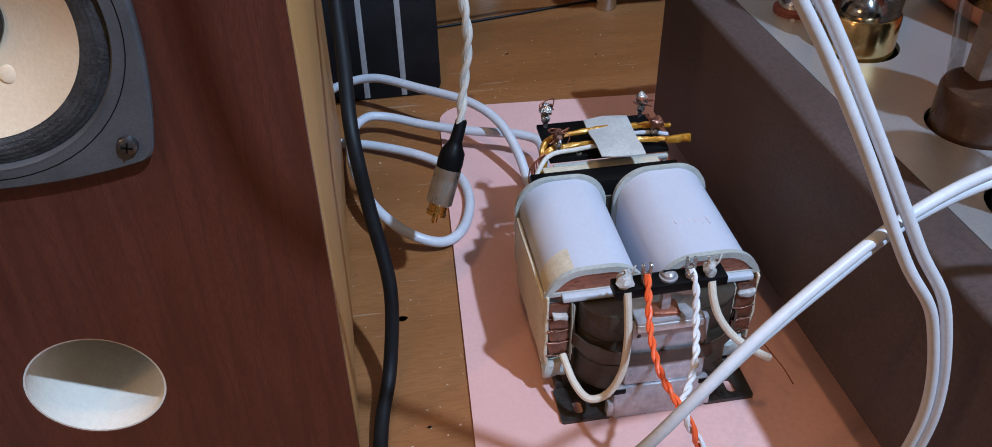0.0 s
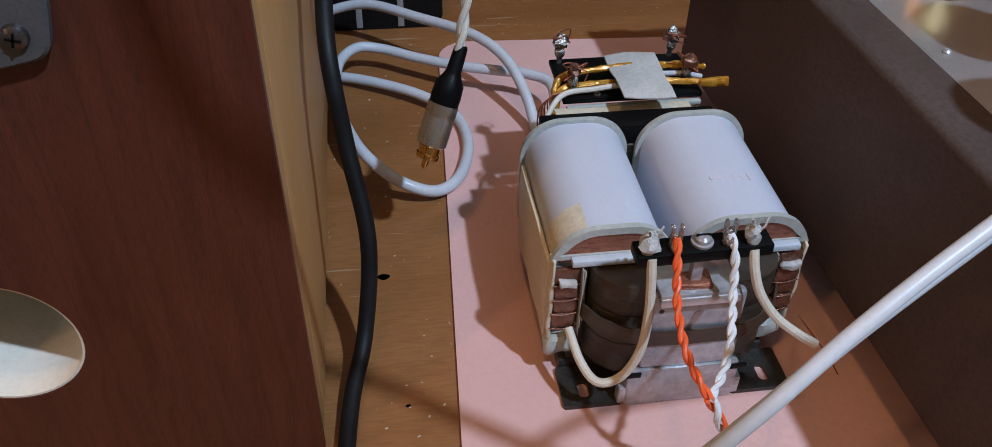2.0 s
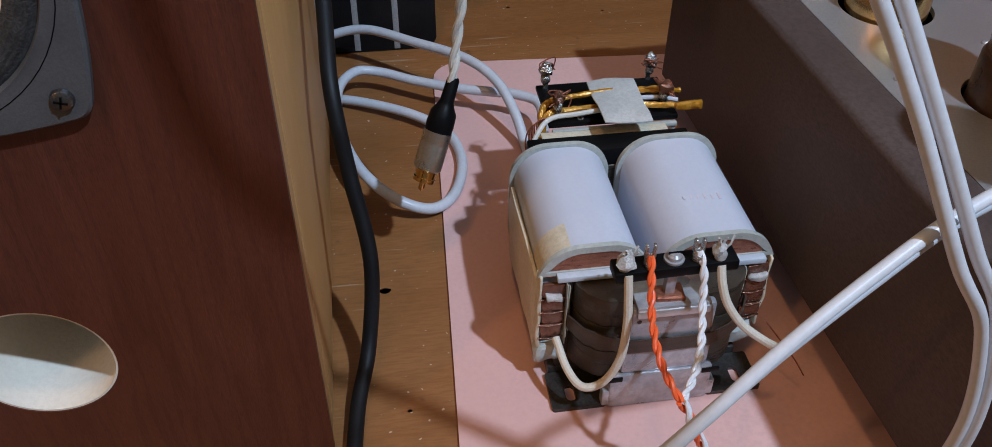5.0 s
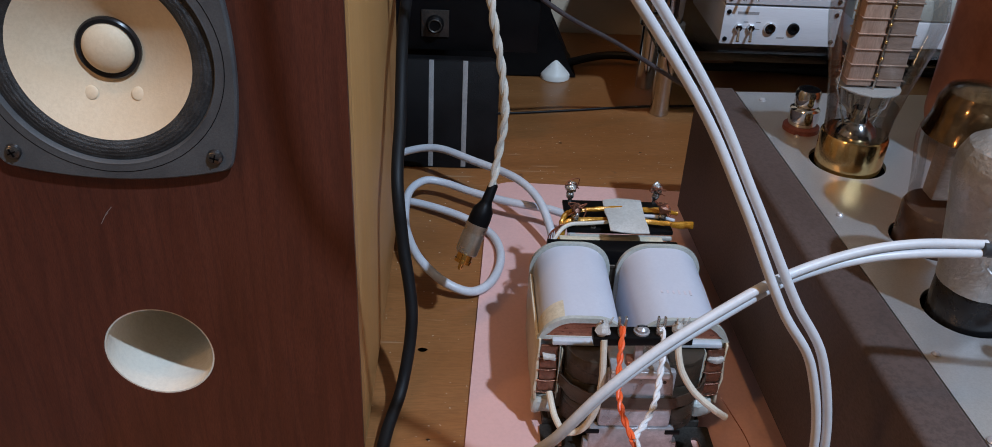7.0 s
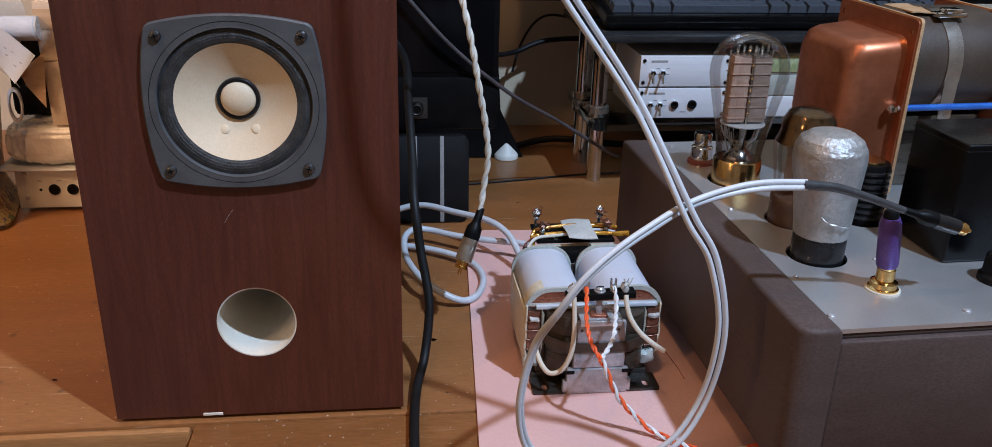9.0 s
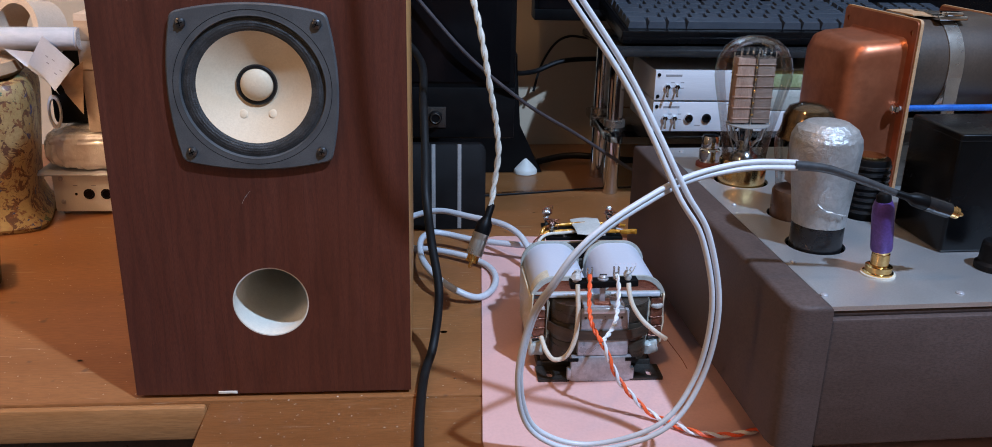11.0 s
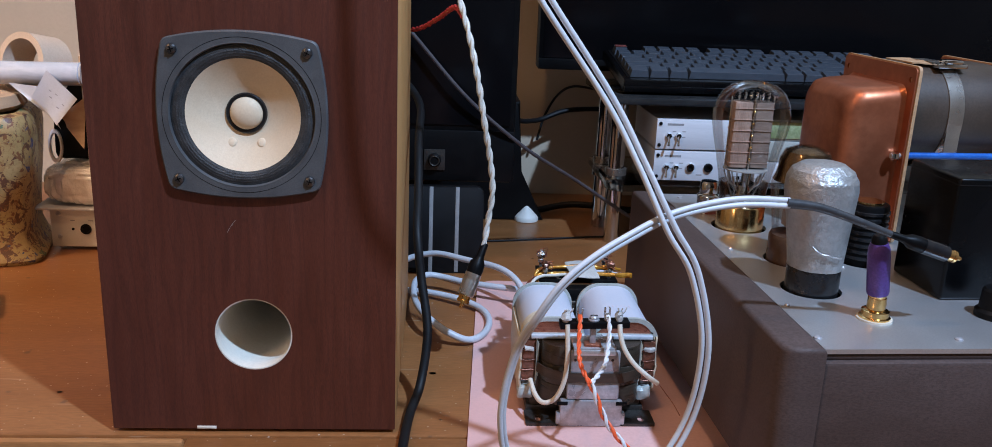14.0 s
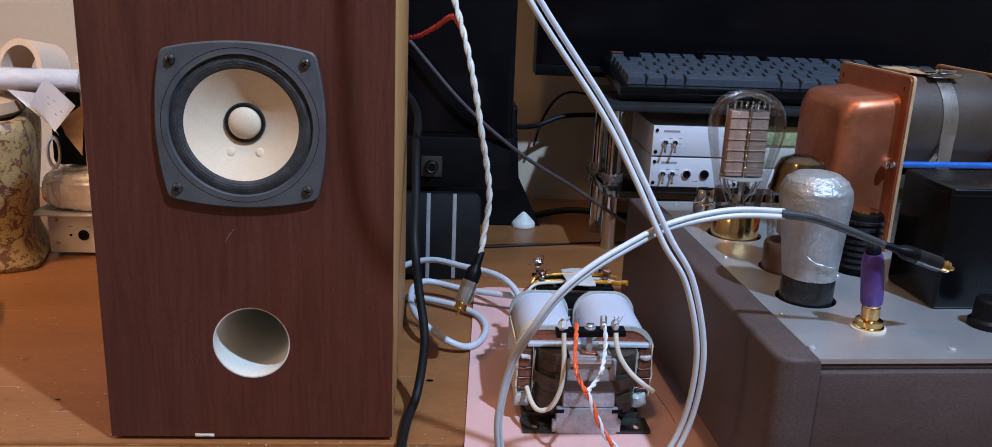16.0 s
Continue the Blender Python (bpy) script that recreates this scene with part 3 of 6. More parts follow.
    turned([(0.0371, 0.0012), (0.0345, -0.0004), (0.0300, -0.0031), (0.0240, -0.0062), (0.0180, -0.0089), (0.0133, -0.0107), (0.0120, -0.0109)], PAPER_CONE, "cone", "cream paper cone", 80)
    turned([(0.0136, -0.0107), (0.0135, -0.0093), (0.0128, -0.0085), (0.0112, -0.0087), (0.0106, -0.0101)], BLACK_GLOSS, "coil_ring", "black glued ring round the dust cap")
    cap = [(0.0109 * math.cos(radians(a)), -0.0098 + 0.0056 * math.sin(radians(a))) for a in range(0, 91, 9)]
    turned(cap, PAPER_CONE, "dust_cap", "domed cream dust cap")
    for a in (-62, -117):
        x, z = DX + 0.0215 * math.cos(radians(a)), DZ + 0.0215 * math.sin(radians(a))
        dot = lathe([(0.0031 * math.cos(radians(b)), 0.0007 * math.sin(radians(b))) for b in range(0, 91, 15)], (x, 0.0073, z), 16, pose(0, 0, 0, 90 - 23 * math.sin(radians(-a)), 0, 0))
        part("lead_wire_dab", dot, PAPER_CONE, drive)
    for i in (-1, 1):
        for j in (-1, 1):
            x, z = DX + i * 0.0424, DZ + j * 0.0420
            screw = part("screw", lathe([(0, 0.0066), (0.0018, 0.0064), (0.0031, 0.0056), (0.0035, 0.0043), (0.0018, 0.0042), (0.0018, 0.0006)], n=20, m=pose(x, 0, z, 90)), SCREW, drive, "black cross-head screw")
            a = 25 * i + 40 * j
            for b in (a, a + 90):
                part("slot", box(-0.0019, -0.0003, 0.0060, 0.0019, 0.0003, 0.0068), BLACK, screw, m=pose(x, 0, z, 90) @ pose(0, 0, 0, 0, 0, b), smooth=0)
    return s


loudspeaker()

# ---- transformer on the mat ----
TX, TZ = 0.1455, 0.0018


def racetrack(x0, x1, z0, z1, r, n=10):
    return rounded(x0, z0, x1, z1, min(r, (x1 - x0) / 2 - 1e-4, (z1 - z0) / 2 - 1e-4), n)


def plate(outline, a0, a1, axis="y", r=0.0004):
    return prism(outline, a0, a1, axis, r, 1)


def bench_transformer():
    t = thing("mains_transformer", (TX, 0.07, TZ), "bare C-core transformer with two white wound coils on steel feet", "transformer")
    for side, x0, x1 in ((-1, 0.0945, 0.1415), (1, 0.1480, 0.1970)):
        coil = part("coil", prism(racetrack(x0 + 0.001, x1 - 0.001, 0.0130, 0.0786, 0.0180), 0.0336, 0.1044, "y", 0.0006, 1), WHITE_FILM, t, "white film-wrapped coil")
        for y in (0.0308, 0.1046):
            outer = racetrack(x0 - 0.0012, x1 + 0.0012, 0.0115, 0.0800, 0.0185)
            inner = racetrack(x0 + 0.0022, x1 - 0.0022, 0.0150, 0.0768, 0.0160)
            if y < 0.05:  # at the front only the arch of the flange is left
                outer = [p for p in outer if p[1] > 0.0660] + [(x0 - 0.0012, 0.0655), (x1 + 0.0012, 0.0655)]
                inner = [p for p in inner if p[1] > 0.0690] + [(x0 + 0.0022, 0.0675), (x1 - 0.0022, 0.0675)]
            part("flange", holed(outer, [inner], y, y + 0.0026), FLANGE, coil, "milky plastic coil flange")
        xw = x0 - 0.0010 if side < 0 else x1 - 0.0006
        wrap = subdivided(box(xw, 0.0290, 0.0240, xw + 0.0016, 0.0345, 0.0660, 0.0005), 4)
        part("torn_wrap", rough_up(wrap, 0.0016, 110, side), YELLOWED, coil, "torn edge of the yellowed wrap")
        arch = [p for p in racetrack(x0 + 0.0023, x1 - 0.0023, 0.0152, 0.0767, 0.0160) if p[1] > 0.0672] + [(x0 + 0.0023, 0.0640), (x1 - 0.0023, 0.0640)]
        part("winding_edge", rough_up(subdivided(prism(arch, 0.0318, 0.0334, "y"), 1), 0.0005, 300, side), COPPER_WIRE, coil, "copper winding behind the flange")
        xo = x0 - 0.0004 if side < 0 else x1 + 0.0004
        part("tape", rough_up(subdivided(box(xo - 0.0009, 0.0350, 0.018, xo + 0.0009, 0.102, 0.060, 0.0004), 4), 0.0012, 90, side), YELLOWED, coil, "yellowed tape round the coil side")
        g0, g1 = (0.1012, 0.1412) if side < 0 else (0.1548, 0.1935)
        part("glass_strip", box(g0, 0.0272, 0.0642, g1, 0.0312, 0.0672, 0.0006), CLEAR_STRIP, coil, "clear bluish insulating strip")
        part("core_cheek", box(x0 + 0.010, 0.0316, 0.0160, x1 - 0.009, 0.0334, 0.0640, 0.0006), CORE, coil)
        if side < 0:
            edge = [(u, v) for u, v in racetrack(x0 + 0.0007, x1 - 0.0007, 0.0127, 0.0789, 0.0183) if u < x0 + 0.0135 and v > 0.046]
            shell = edge + [(u + 0.0007 * (1 if u < x0 + 0.006 else 0.2), v - 0.0007) for u, v in edge[::-1]]
            part("yellow_patch", prism(shell, 0.0340, 0.0500, "y"), YELLOWED, coil, "yellowed patch on the coil corner")
        else:
            for k in range(6):
                part("print_bar", box(x0 + 0.016 + 0.0032 * k, 0.058 - 0.0004 * k, 0.0785, x0 + 0.0172 + 0.0032 * k, 0.0602 + 0.0006 * (k % 2), 0.07872), PRINT_PINK, coil, "faint pink print", smooth=0)
        # the outer column of copper tabs between torn strips, with blobs of glue
        xs = 0.0952 if side < 0 else 0.1868
        for k, z in enumerate((0.0585, 0.0505, 0.0425, 0.0345)):
            tab = subdivided(box(xs, 0.0286 - 0.0004 * (k % 2), z - 0.0037, xs + 0.0098, 0.0312, z + 0.0037, 0.0007), 3)
            part("copper_tab", rough_up(tab, 0.0009, 170, k + side), COPPER_SCRAP, coil, "lacquered copper tab")
            part("tab_tie", rough_up(sweep([Vector((xs - 0.001, 0.0284, z - 0.0040)), Vector((xs + 0.004, 0.0275, z - 0.0042)), Vector((xs + 0.0102, 0.0284, z - 0.0036))], 0.0004, 6), 0.0005, 300, k), COPPER_SCRAP, coil)
        part("glue", rough_up(subdivided(box(xs + 0.001, 0.0262, 0.0545, xs + 0.0085, 0.0290, 0.0580, 0.001), 3), 0.0014, 200, side), HOT_GLUE, coil, "blob of white glue")
        part("glue", rough_up(subdivided(box(xs - 0.003, 0.0270, 0.0140, xs + 0.0090, 0.0335, 0.0260, 0.003), 3), 0.0020, 150, side + 3), FLANGE, coil, "milky lump of glue")
        xe = xs + 0.0104 if side < 0 else xs - 0.0026
        for k in range(3):
            part("wrap_edge", rough_up(subdivided(box(xe + 0.0008 * k, 0.0262 + 0.0012 * k, 0.0270 + 0.003 * k, xe + 0.0005 + 0.0008 * k, 0.0316, 0.0635 - 0.002 * k, 0.0002), 2), 0.0005, 140, k), YELLOWED if k else FLANGE, coil, smooth=0)
    # the core: two bent yokes at front and back, of thin laminations
    for y0, y1, name in ((0.0140, 0.0315, "front"), (0.1075, 0.1210, "back")):
        x0, x1, r = (0.1090, 0.1850, 0.0170) if name == "front" else (0.1040, 0.1890, 0.0130)
        if name == "front":
            out = [(x1, y1)] + [(x1 - r + r * math.cos(radians(-a)), y0 + r + r * math.sin(radians(-a))) for a in range(0, 91, 10)] + [(x0 + r + r * math.cos(radians(-a)), y0 + r + r * math.sin(radians(-a))) for a in range(90, 181, 10)] + [(x0, y1)]
        else:
            out = [(x0, y0)] + [(x0 + r + r * math.cos(radians(a)), y1 - r + r * math.sin(radians(a))) for a in range(180, 89, -10)] + [(x1 - r + r * math.cos(radians(a)), y1 - r + r * math.sin(radians(a))) for a in range(90, -1, -10)] + [(x1, y0)]
        for z0, z1 in ((0.0160, 0.0322), (0.0326, 0.0478), (0.0482, 0.0632)):
            part("core_yoke", prism(out, z0, z1, "z", 0.0008, 1), CORE, t, "dark brown laminated core yoke")
    # steel bracket and clamping band
    br = part("bracket", box(0.1230, 0.0074, TZ, 0.1700, 0.0132, 0.0235, 0.0016), STEEL, t, "dull steel clamp bracket")
    part("middle_clamp", box(0.1275, 0.0082, 0.0237, 0.1668, 0.0136, 0.0378, 0.0016), STEEL, br)
    part("upper_clamp", box(0.1290, 0.0084, 0.0380, 0.1660, 0.0138, 0.0628, 0.0020), STEEL, br)
    part("clamp_lip", box(0.1302, 0.0060, 0.0640, 0.1618, 0.0310, 0.0664, 0.0009), STEEL, br)
    part("clamp_lip", box(0.1302, 0.0052, 0.0606, 0.1618, 0.0078, 0.0650, 0.0010), ALU, br)
    for x in (0.1246, 0.1688):
        part("notch", box(x - 0.0042, 0.0070, 0.0196, x + 0.0042, 0.0082, 0.0226, 0.0008), BLACK, br, "dark notch in the bracket")
    for x in (0.1325, 0.1600):
        part("spot_weld", lathe([(0, 0.0004), (0.0009, 0.0003), (0.0011, 0)], (x, 0.0084, 0.0560), 10, pose(0, 0, 0, 90)), DARK_STEEL, br)
    band = [(0.1052, 0.036), (0.1065, 0.0255), (0.1115, 0.0170), (0.1200, 0.0110), (0.1290, 0.0074), (0.1470, 0.0068), (0.1660, 0.0074), (0.1745, 0.0110), (0.1828, 0.0170), (0.1878, 0.0255), (0.1890, 0.036)]
    out = [(x, y) for x, y in band] + [(0.147 + (x - 0.147) * 0.985, y + 0.0007) for x, y in band[::-1]]
    part("clamping_band", prism(out, 0.0380, 0.0458, "z"), BAND, t, "brown steel clamping band")
    for x0, x1, h in ((0.0985, 0.1228, 0.1080), (0.1702, 0.1962, 0.1865)):
        foot = holed(rounded(x0, 0.0085, x1, 0.0300, 0.0012, 3), [rounded(h - 0.0022, 0.0125, h + 0.0024, 0.0215, 0.0022, 5)], TZ, TZ + 0.0022, "z")
        part("foot", foot, DARK_STEEL, t, "dark steel mounting foot with a slot")
    for x0, x1 in ((0.1205, 0.1245), (0.1685, 0.1725)):
        part("foot_gusset", box(x0, 0.0080, TZ + 0.0015, x1, 0.0130, 0.0130, 0.0008), STEEL, t)
    part("base_plate", box(0.1000, 0.0302, TZ, 0.1910, 0.1170, 0.0080, 0.0010), DARK_STEEL, t)
    part("base_plate", box(0.1030, 0.0302, 0.0082, 0.1880, 0.1170, 0.0150, 0.0010), CORE, t)

    # tag strip over the front yoke, slightly aslant
    tilt = Matrix.Translation((0.145, 0, 0.0845)) @ pose(0, 0, 0, 0, -1.8, 0) @ Matrix.Translation((-0.145, 0, -0.0845))
    strip = part("tag_strip", box(0.1195, 0.0078, 0.0806, 0.1705, 0.0178, 0.0858, 0.0008), BLACK, t, "black tag strip with soldered tags", m=tilt)
    part("tag_post", box(0.1425, 0.0112, 0.0665, 0.1468, 0.0150, 0.0808, 0.0005), STEEL, strip)
    part("post_foot", rough_up(subdivided(box(0.1385, 0.0085, 0.0655, 0.1510, 0.0170, 0.0682, 0.0008), 2), 0.0010, 140), COPPER_WIRE, strip)
    part("screw", lathe([(0, 0.0038), (0.0020, 0.0036), (0.0031, 0.0026), (0.0033, 0.0012), (0.0042, 0.0010), (0.0042, 0.0), (0, 0)], (0.1446, 0.0130, 0.0857), 18), STEEL, strip)
    part("screw_slot", box(0.1420, 0.0126, 0.0889, 0.1472, 0.0134, 0.0897), BLACK, strip, smooth=0)
    for x, kind in ((0.1240, 0), (0.1340, 1), (0.1540, 1), (0.1630, 0)):
        dz = 0.0012 + 0.031 * (x - 0.145)
        tag = part("solder_tag", box(x - 0.0021, 0.0118, 0.0840 + dz, x + 0.0021, 0.0130, 0.0900 + dz, 0.0003), SOLDER, strip, "tinned solder tag")
        for dx in (-0.0017, 0.0017):
            part("prong", box(x + dx - 0.0006, 0.0112, 0.0880 + dz, x + dx + 0.0006, 0.0136, (0.0945 if kind else 0.091) + dz, 0.0003), SOLDER, tag)
        blob = rough_up(lathe([(0.0025 * math.sin(radians(a)), -0.0034 * math.cos(radians(a))) for a in range(0, 181, 20)], (x, 0.0108, 0.0858 + dz), 14), 0.0010, 260, x * 40)
        part("solder_blob", blob, SOLDER if kind else HOT_GLUE, tag)
        if not kind:
            lump = lathe([(0.0028 * math.sin(radians(a)), -0.0040 * math.cos(radians(a))) for a in range(0, 181, 18)], (x, 0.0112, 0.0880 + dz), 18)
            part("glue_lump", rough_up(rough_up(lump, 0.0022, 180, x * 70), 0.0008, 600, x), HOT_GLUE, tag, "ragged lump of milky glue")
            for k in range(5):
                a = random.uniform(-0.7, 0.7)
                p = Vector((x + random.uniform(-0.001, 0.001), 0.0110, 0.0885 + dz))
                part("frayed_strand", sweep([p, p + Vector((0.004 * a, random.uniform(-0.002, 0.002), 0.003)), p + Vector((0.0075 * a, random.uniform(-0.003, 0.003), 0.0055))], 0.0005, 5), HOT_GLUE, tag)
    # sleeved wires from the strip to the coils
    left = [(0.1248, 0.0085, 0.0840), (0.1252, 0.0060, 0.0740), (0.1256, 0.0040, 0.0600), (0.1240, 0.0020, 0.0420), (0.1180, 0.0020, 0.0280), (0.1095, 0.0039, 0.0238), (0.1045, 0.0130, 0.0260), (0.1020, 0.0270, 0.0310)]
    right = [(0.1630, 0.0085, 0.0845), (0.1636, 0.0050, 0.0770), (0.1665, 0.0020, 0.0680), (0.1735, -0.0010, 0.0580), (0.1840, -0.0030, 0.0490), (0.1918, -0.0038, 0.0436)]
    for pts in (left, right):
        part("sleeved_wire", sweep(spline(pts, 8), 0.00185, 10), CREAM_WIRE, t, "cream sleeved wire")
    part("stray_strand", sweep(spline([(0.197, 0.022, 0.034), (0.203, 0.016, 0.027), (0.209, 0.009, 0.020), (0.213, 0.004, 0.0135)], 6), 0.00035, 5), COPPER_WIRE, t)

    # rear terminal board
    rb = part("terminal_board", box(0.1180, 0.1330, 0.0700, 0.1860, 0.1710, 0.0728, 0.0006), BLACK, t, "black terminal board with taped wires", m=None)
    part("board_edge", box(0.1195, 0.1300, 0.0675, 0.1850, 0.1330, 0.0700, 0.0006), FLANGE, rb)
    for x in (0.1205, 0.1835):
        part("board_leg", box(x - 0.0010, 0.1310, 0.0150, x + 0.0010, 0.1330, 0.0690, 0.0004), FLANGE, rb)
    # black block added to stand for the dark gap behind the coils
    part("black_gap_filler", box(0.1040, 0.1076, 0.0632, 0.1860, 0.1205, 0.0735, 0.001), BLACK, rb)
    part("paper_sheet", rough_up(subdivided(box(0.112, 0.1235, 0.0695, 0.178, 0.1298, 0.0705, 0.0002), 3), 0.0015, 60), YELLOWED, rb, "torn printed insulating paper")
    cover = subdivided(box(0.1428, 0.1170, 0.0808, 0.1668, 0.1575, 0.0817, 0.0002), 4)
    part("tape_patch", rough_up(rough_up(cover, 0.0018, 70, 5), 0.0005, 260, 2), GREY_TAPE, rb, "grey paper tape patch")
    for x, y in ((0.1235, 0.1385), (0.1225, 0.1670), (0.1800, 0.1420), (0.1795, 0.1685)):
        lug = part("terminal_lug", box(x - 0.0014, y - 0.0007, 0.0726, x + 0.0014, y + 0.0007, 0.0850, 0.0003), SOLDER, rb)
        part("solder_blob", rough_up(lathe([(0.0026 * math.sin(radians(a)), -0.0030 * math.cos(radians(a))) for a in range(0, 181, 20)], (x, y, 0.0790), 12), 0.0012, 260, x * 90 + y), SOLDER, lug)
        tangle = rough_up(lathe([(0.0034 * math.sin(radians(a)), -0.0042 * math.cos(radians(a))) for a in range(0, 181, 20)], (x, y, 0.0845), 12), 0.0024, 330, x * 50 + y)
        part("wire_tangle", tangle, SOLDER if y > 0.15 else COPPER_SCRAP, lug, "tangle of soldered wire ends")
        for k in range(4):
            q = Vector((x, y, 0.083))
            pts = [q, q + Vector((random.uniform(-0.004, 0.004), random.uniform(-0.003, 0.003), 0.004)), q + Vector((random.uniform(-0.007, 0.007), random.uniform(-0.005, 0.005), random.uniform(0.001, 0.007))), q + Vector((random.uniform(-0.006, 0.006), random.uniform(-0.006, 0.006), -0.002))]
            part("lead_wire", sweep(spline(pts, 5), 0.00038, 5), COPPER_WIRE, lug)
    for x, y in ((0.1345, 0.1405), (0.1350, 0.1360)):
        part("eyelet", lathe([(0.0009, 0.0727), (0.0017, 0.0727), (0.0016, 0.0733), (0.0010, 0.0734)], (x, y, 0), 14, closed=True), SOLDER, rb)
    for i, pts in enumerate((
            [(0.1150, 0.1280, 0.050), (0.1140, 0.1360, 0.068), (0.1180, 0.1440, 0.0775), (0.1300, 0.1470, 0.0790), (0.1500, 0.1480, 0.0800), (0.1750, 0.1480, 0.0795), (0.1860, 0.1470, 0.0790), (0.1900, 0.1480, 0.0780)],
            [(0.1150, 0.1320, 0.045), (0.1150, 0.1340, 0.064), (0.1180, 0.1390, 0.0745), (0.1300, 0.1400, 0.0760), (0.1500, 0.1395, 0.0770), (0.1720, 0.1375, 0.0770), (0.1860, 0.1340, 0.0780), (0.1960, 0.1320, 0.0780)],
            [(0.1130, 0.1260, 0.040), (0.1120, 0.1300, 0.058), (0.1145, 0.1360, 0.0705), (0.1210, 0.1380, 0.0740)])):
        c = spline(pts, 8)
        wob = [0.0017 + 0.0007 * noise.noise(p * 260) for p in c]
        part("taped_wire", rough_up(sweep(c, wob, 9), 0.0005, 300, i), KAPTON, rb, "amber film-taped wire")
    part("tape_end", rough_up(subdivided(box(0.1840, 0.1318, 0.0760, 0.1985, 0.1350, 0.0800, 0.0010), 2), 0.0013, 160, 8), KAPTON, rb)
    part("white_wire", sweep(spline([(0.0985, 0.112, 0.045), (0.1040, 0.1190, 0.0600), (0.1110, 0.1270, 0.0720), (0.1190, 0.1340, 0.0755), (0.1330, 0.1350, 0.0765), (0.1450, 0.1355, 0.0775)], 8), 0.0013, 8), IVORY_WIRE, rb, "ivory wire")
    part("white_wire", sweep(spline([(0.1670, 0.1440, 0.0775), (0.1780, 0.1440, 0.0770), (0.1880, 0.1425, 0.0755)], 6), 0.0013, 8), WHITE_WIRE, rb)
    for k in range(5):
        p = Vector((0.110 + 0.001 * k, 0.127, 0.05))
        part("lead_wire", sweep(spline([p, p + Vector((-0.004 + 0.001 * k, 0.004, 0.010)), p + Vector((-0.002, 0.007, 0.02 + 0.001 * k)), p + Vector((0.008, 0.010, 0.024))], 5), 0.0004, 5), COPPER_WIRE, rb)
    return t


bench_transformer()


def twisted_lead():
    """The orange and white pairs soldered to the tag strip, wound together towards the amplifier."""
    t = thing("twisted_lead", (0.20, -0.07, TZ), "orange and white twisted wires soldered to the transformer tags", "wire")
    o = spline([(0.1340, 0.0110, 0.0905), (0.1335, 0.0060, 0.0845), (0.1318, -0.0050, 0.0735), (0.1310, -0.0200, 0.0675), (0.1325, -0.0300, 0.0640), (0.1360, -0.0365, 0.0590)], 14)
    w = spline([(0.1540, 0.0110, 0.0905), (0.1550, 0.0060, 0.0840), (0.1540, -0.0010, 0.0725), (0.1495, -0.0160, 0.0650), (0.1430, -0.0280, 0.0622), (0.1362, -0.0365, 0.0595)], 14)
    j = spline([(0.1360, -0.0365, 0.0592), (0.1390, -0.0380, 0.0533), (0.1433, -0.0400, 0.0430), (0.1497, -0.0420, 0.0305), (0.1596, -0.0440, 0.0190), (0.1697, -0.0470, 0.0095), (0.1810, -0.0540, 0.0055), (0.2010, -0.0710, 0.0055), (0.2220, -0.0740, 0.0055), (0.2500, -0.0680, 0.0060)], 26)
    for c, mat, name in ((o, ORANGE_WIRE, "orange_strand"), (w, SOFT_WHITE, "white_strand")):
        for ph in (0, math.pi):
            part(name, sweep(helix(c, 0.00085, 0.0135, ph), 0.00098, 8), mat, t)
    for k, (mat, name) in enumerate(((ORANGE_WIRE, "orange_strand"), (SOFT_WHITE, "white_strand"))):
        for ph in (0, 0.75):
            part(name, sweep(helix(j, 0.0014, 0.0215, math.pi * k + ph), 0.00085, 8), mat, t)
    return t


twisted_lead()

# ---- cables ----


def rca_plug(parent, tip, top, barrel_mat, boot_mat, collar=0.0063, label=""):
    """A cinch plug from its pin to the end of its boot."""
    a, b = Vector(tip), Vector(top)
    m, L = along(a, b), (b - a).length
    plug = part("plug_body", lathe([(0, 0.20 * L), (collar * 0.86, 0.20 * L), (collar, 0.215 * L), (collar, 0.43 * L), (collar * 0.97, 0.445 * L), (collar, 0.46 * L), (collar, 0.54 * L), (0, 0.54 * L)], a, 28, m), barrel_mat, parent, label)
    part("contact_pin", lathe([(0, 0), (0.0011, 0.0006), (0.0016, 0.0018), (0.0016, 0.12 * L), (0, 0.12 * L)], a, 14, m), GOLD, plug, "gold contact pin")
    part("contact_ring", lathe([(0, 0.095 * L), (collar * 0.78, 0.095 * L), (collar * 0.80, 0.13 * L), (collar * 0.72, 0.135 * L), (collar * 0.74, 0.2 * L), (0, 0.2 * L)], a, 24, m), GOLD, plug, "gold contact ring")
    part("boot", lathe([(0, 0.54 * L), (collar * 0.95, 0.54 * L), (collar * 0.98, 0.60 * L), (collar * 0.92, 0.70 * L), (collar * 0.62, 0.76 * L), (collar * 0.50, 0.80 * L), (collar * 0.44, 0.98 * L), (collar * 0.36, L), (0, L)], a, 24, m), boot_mat, plug, "black strain relief boot")
    return plug


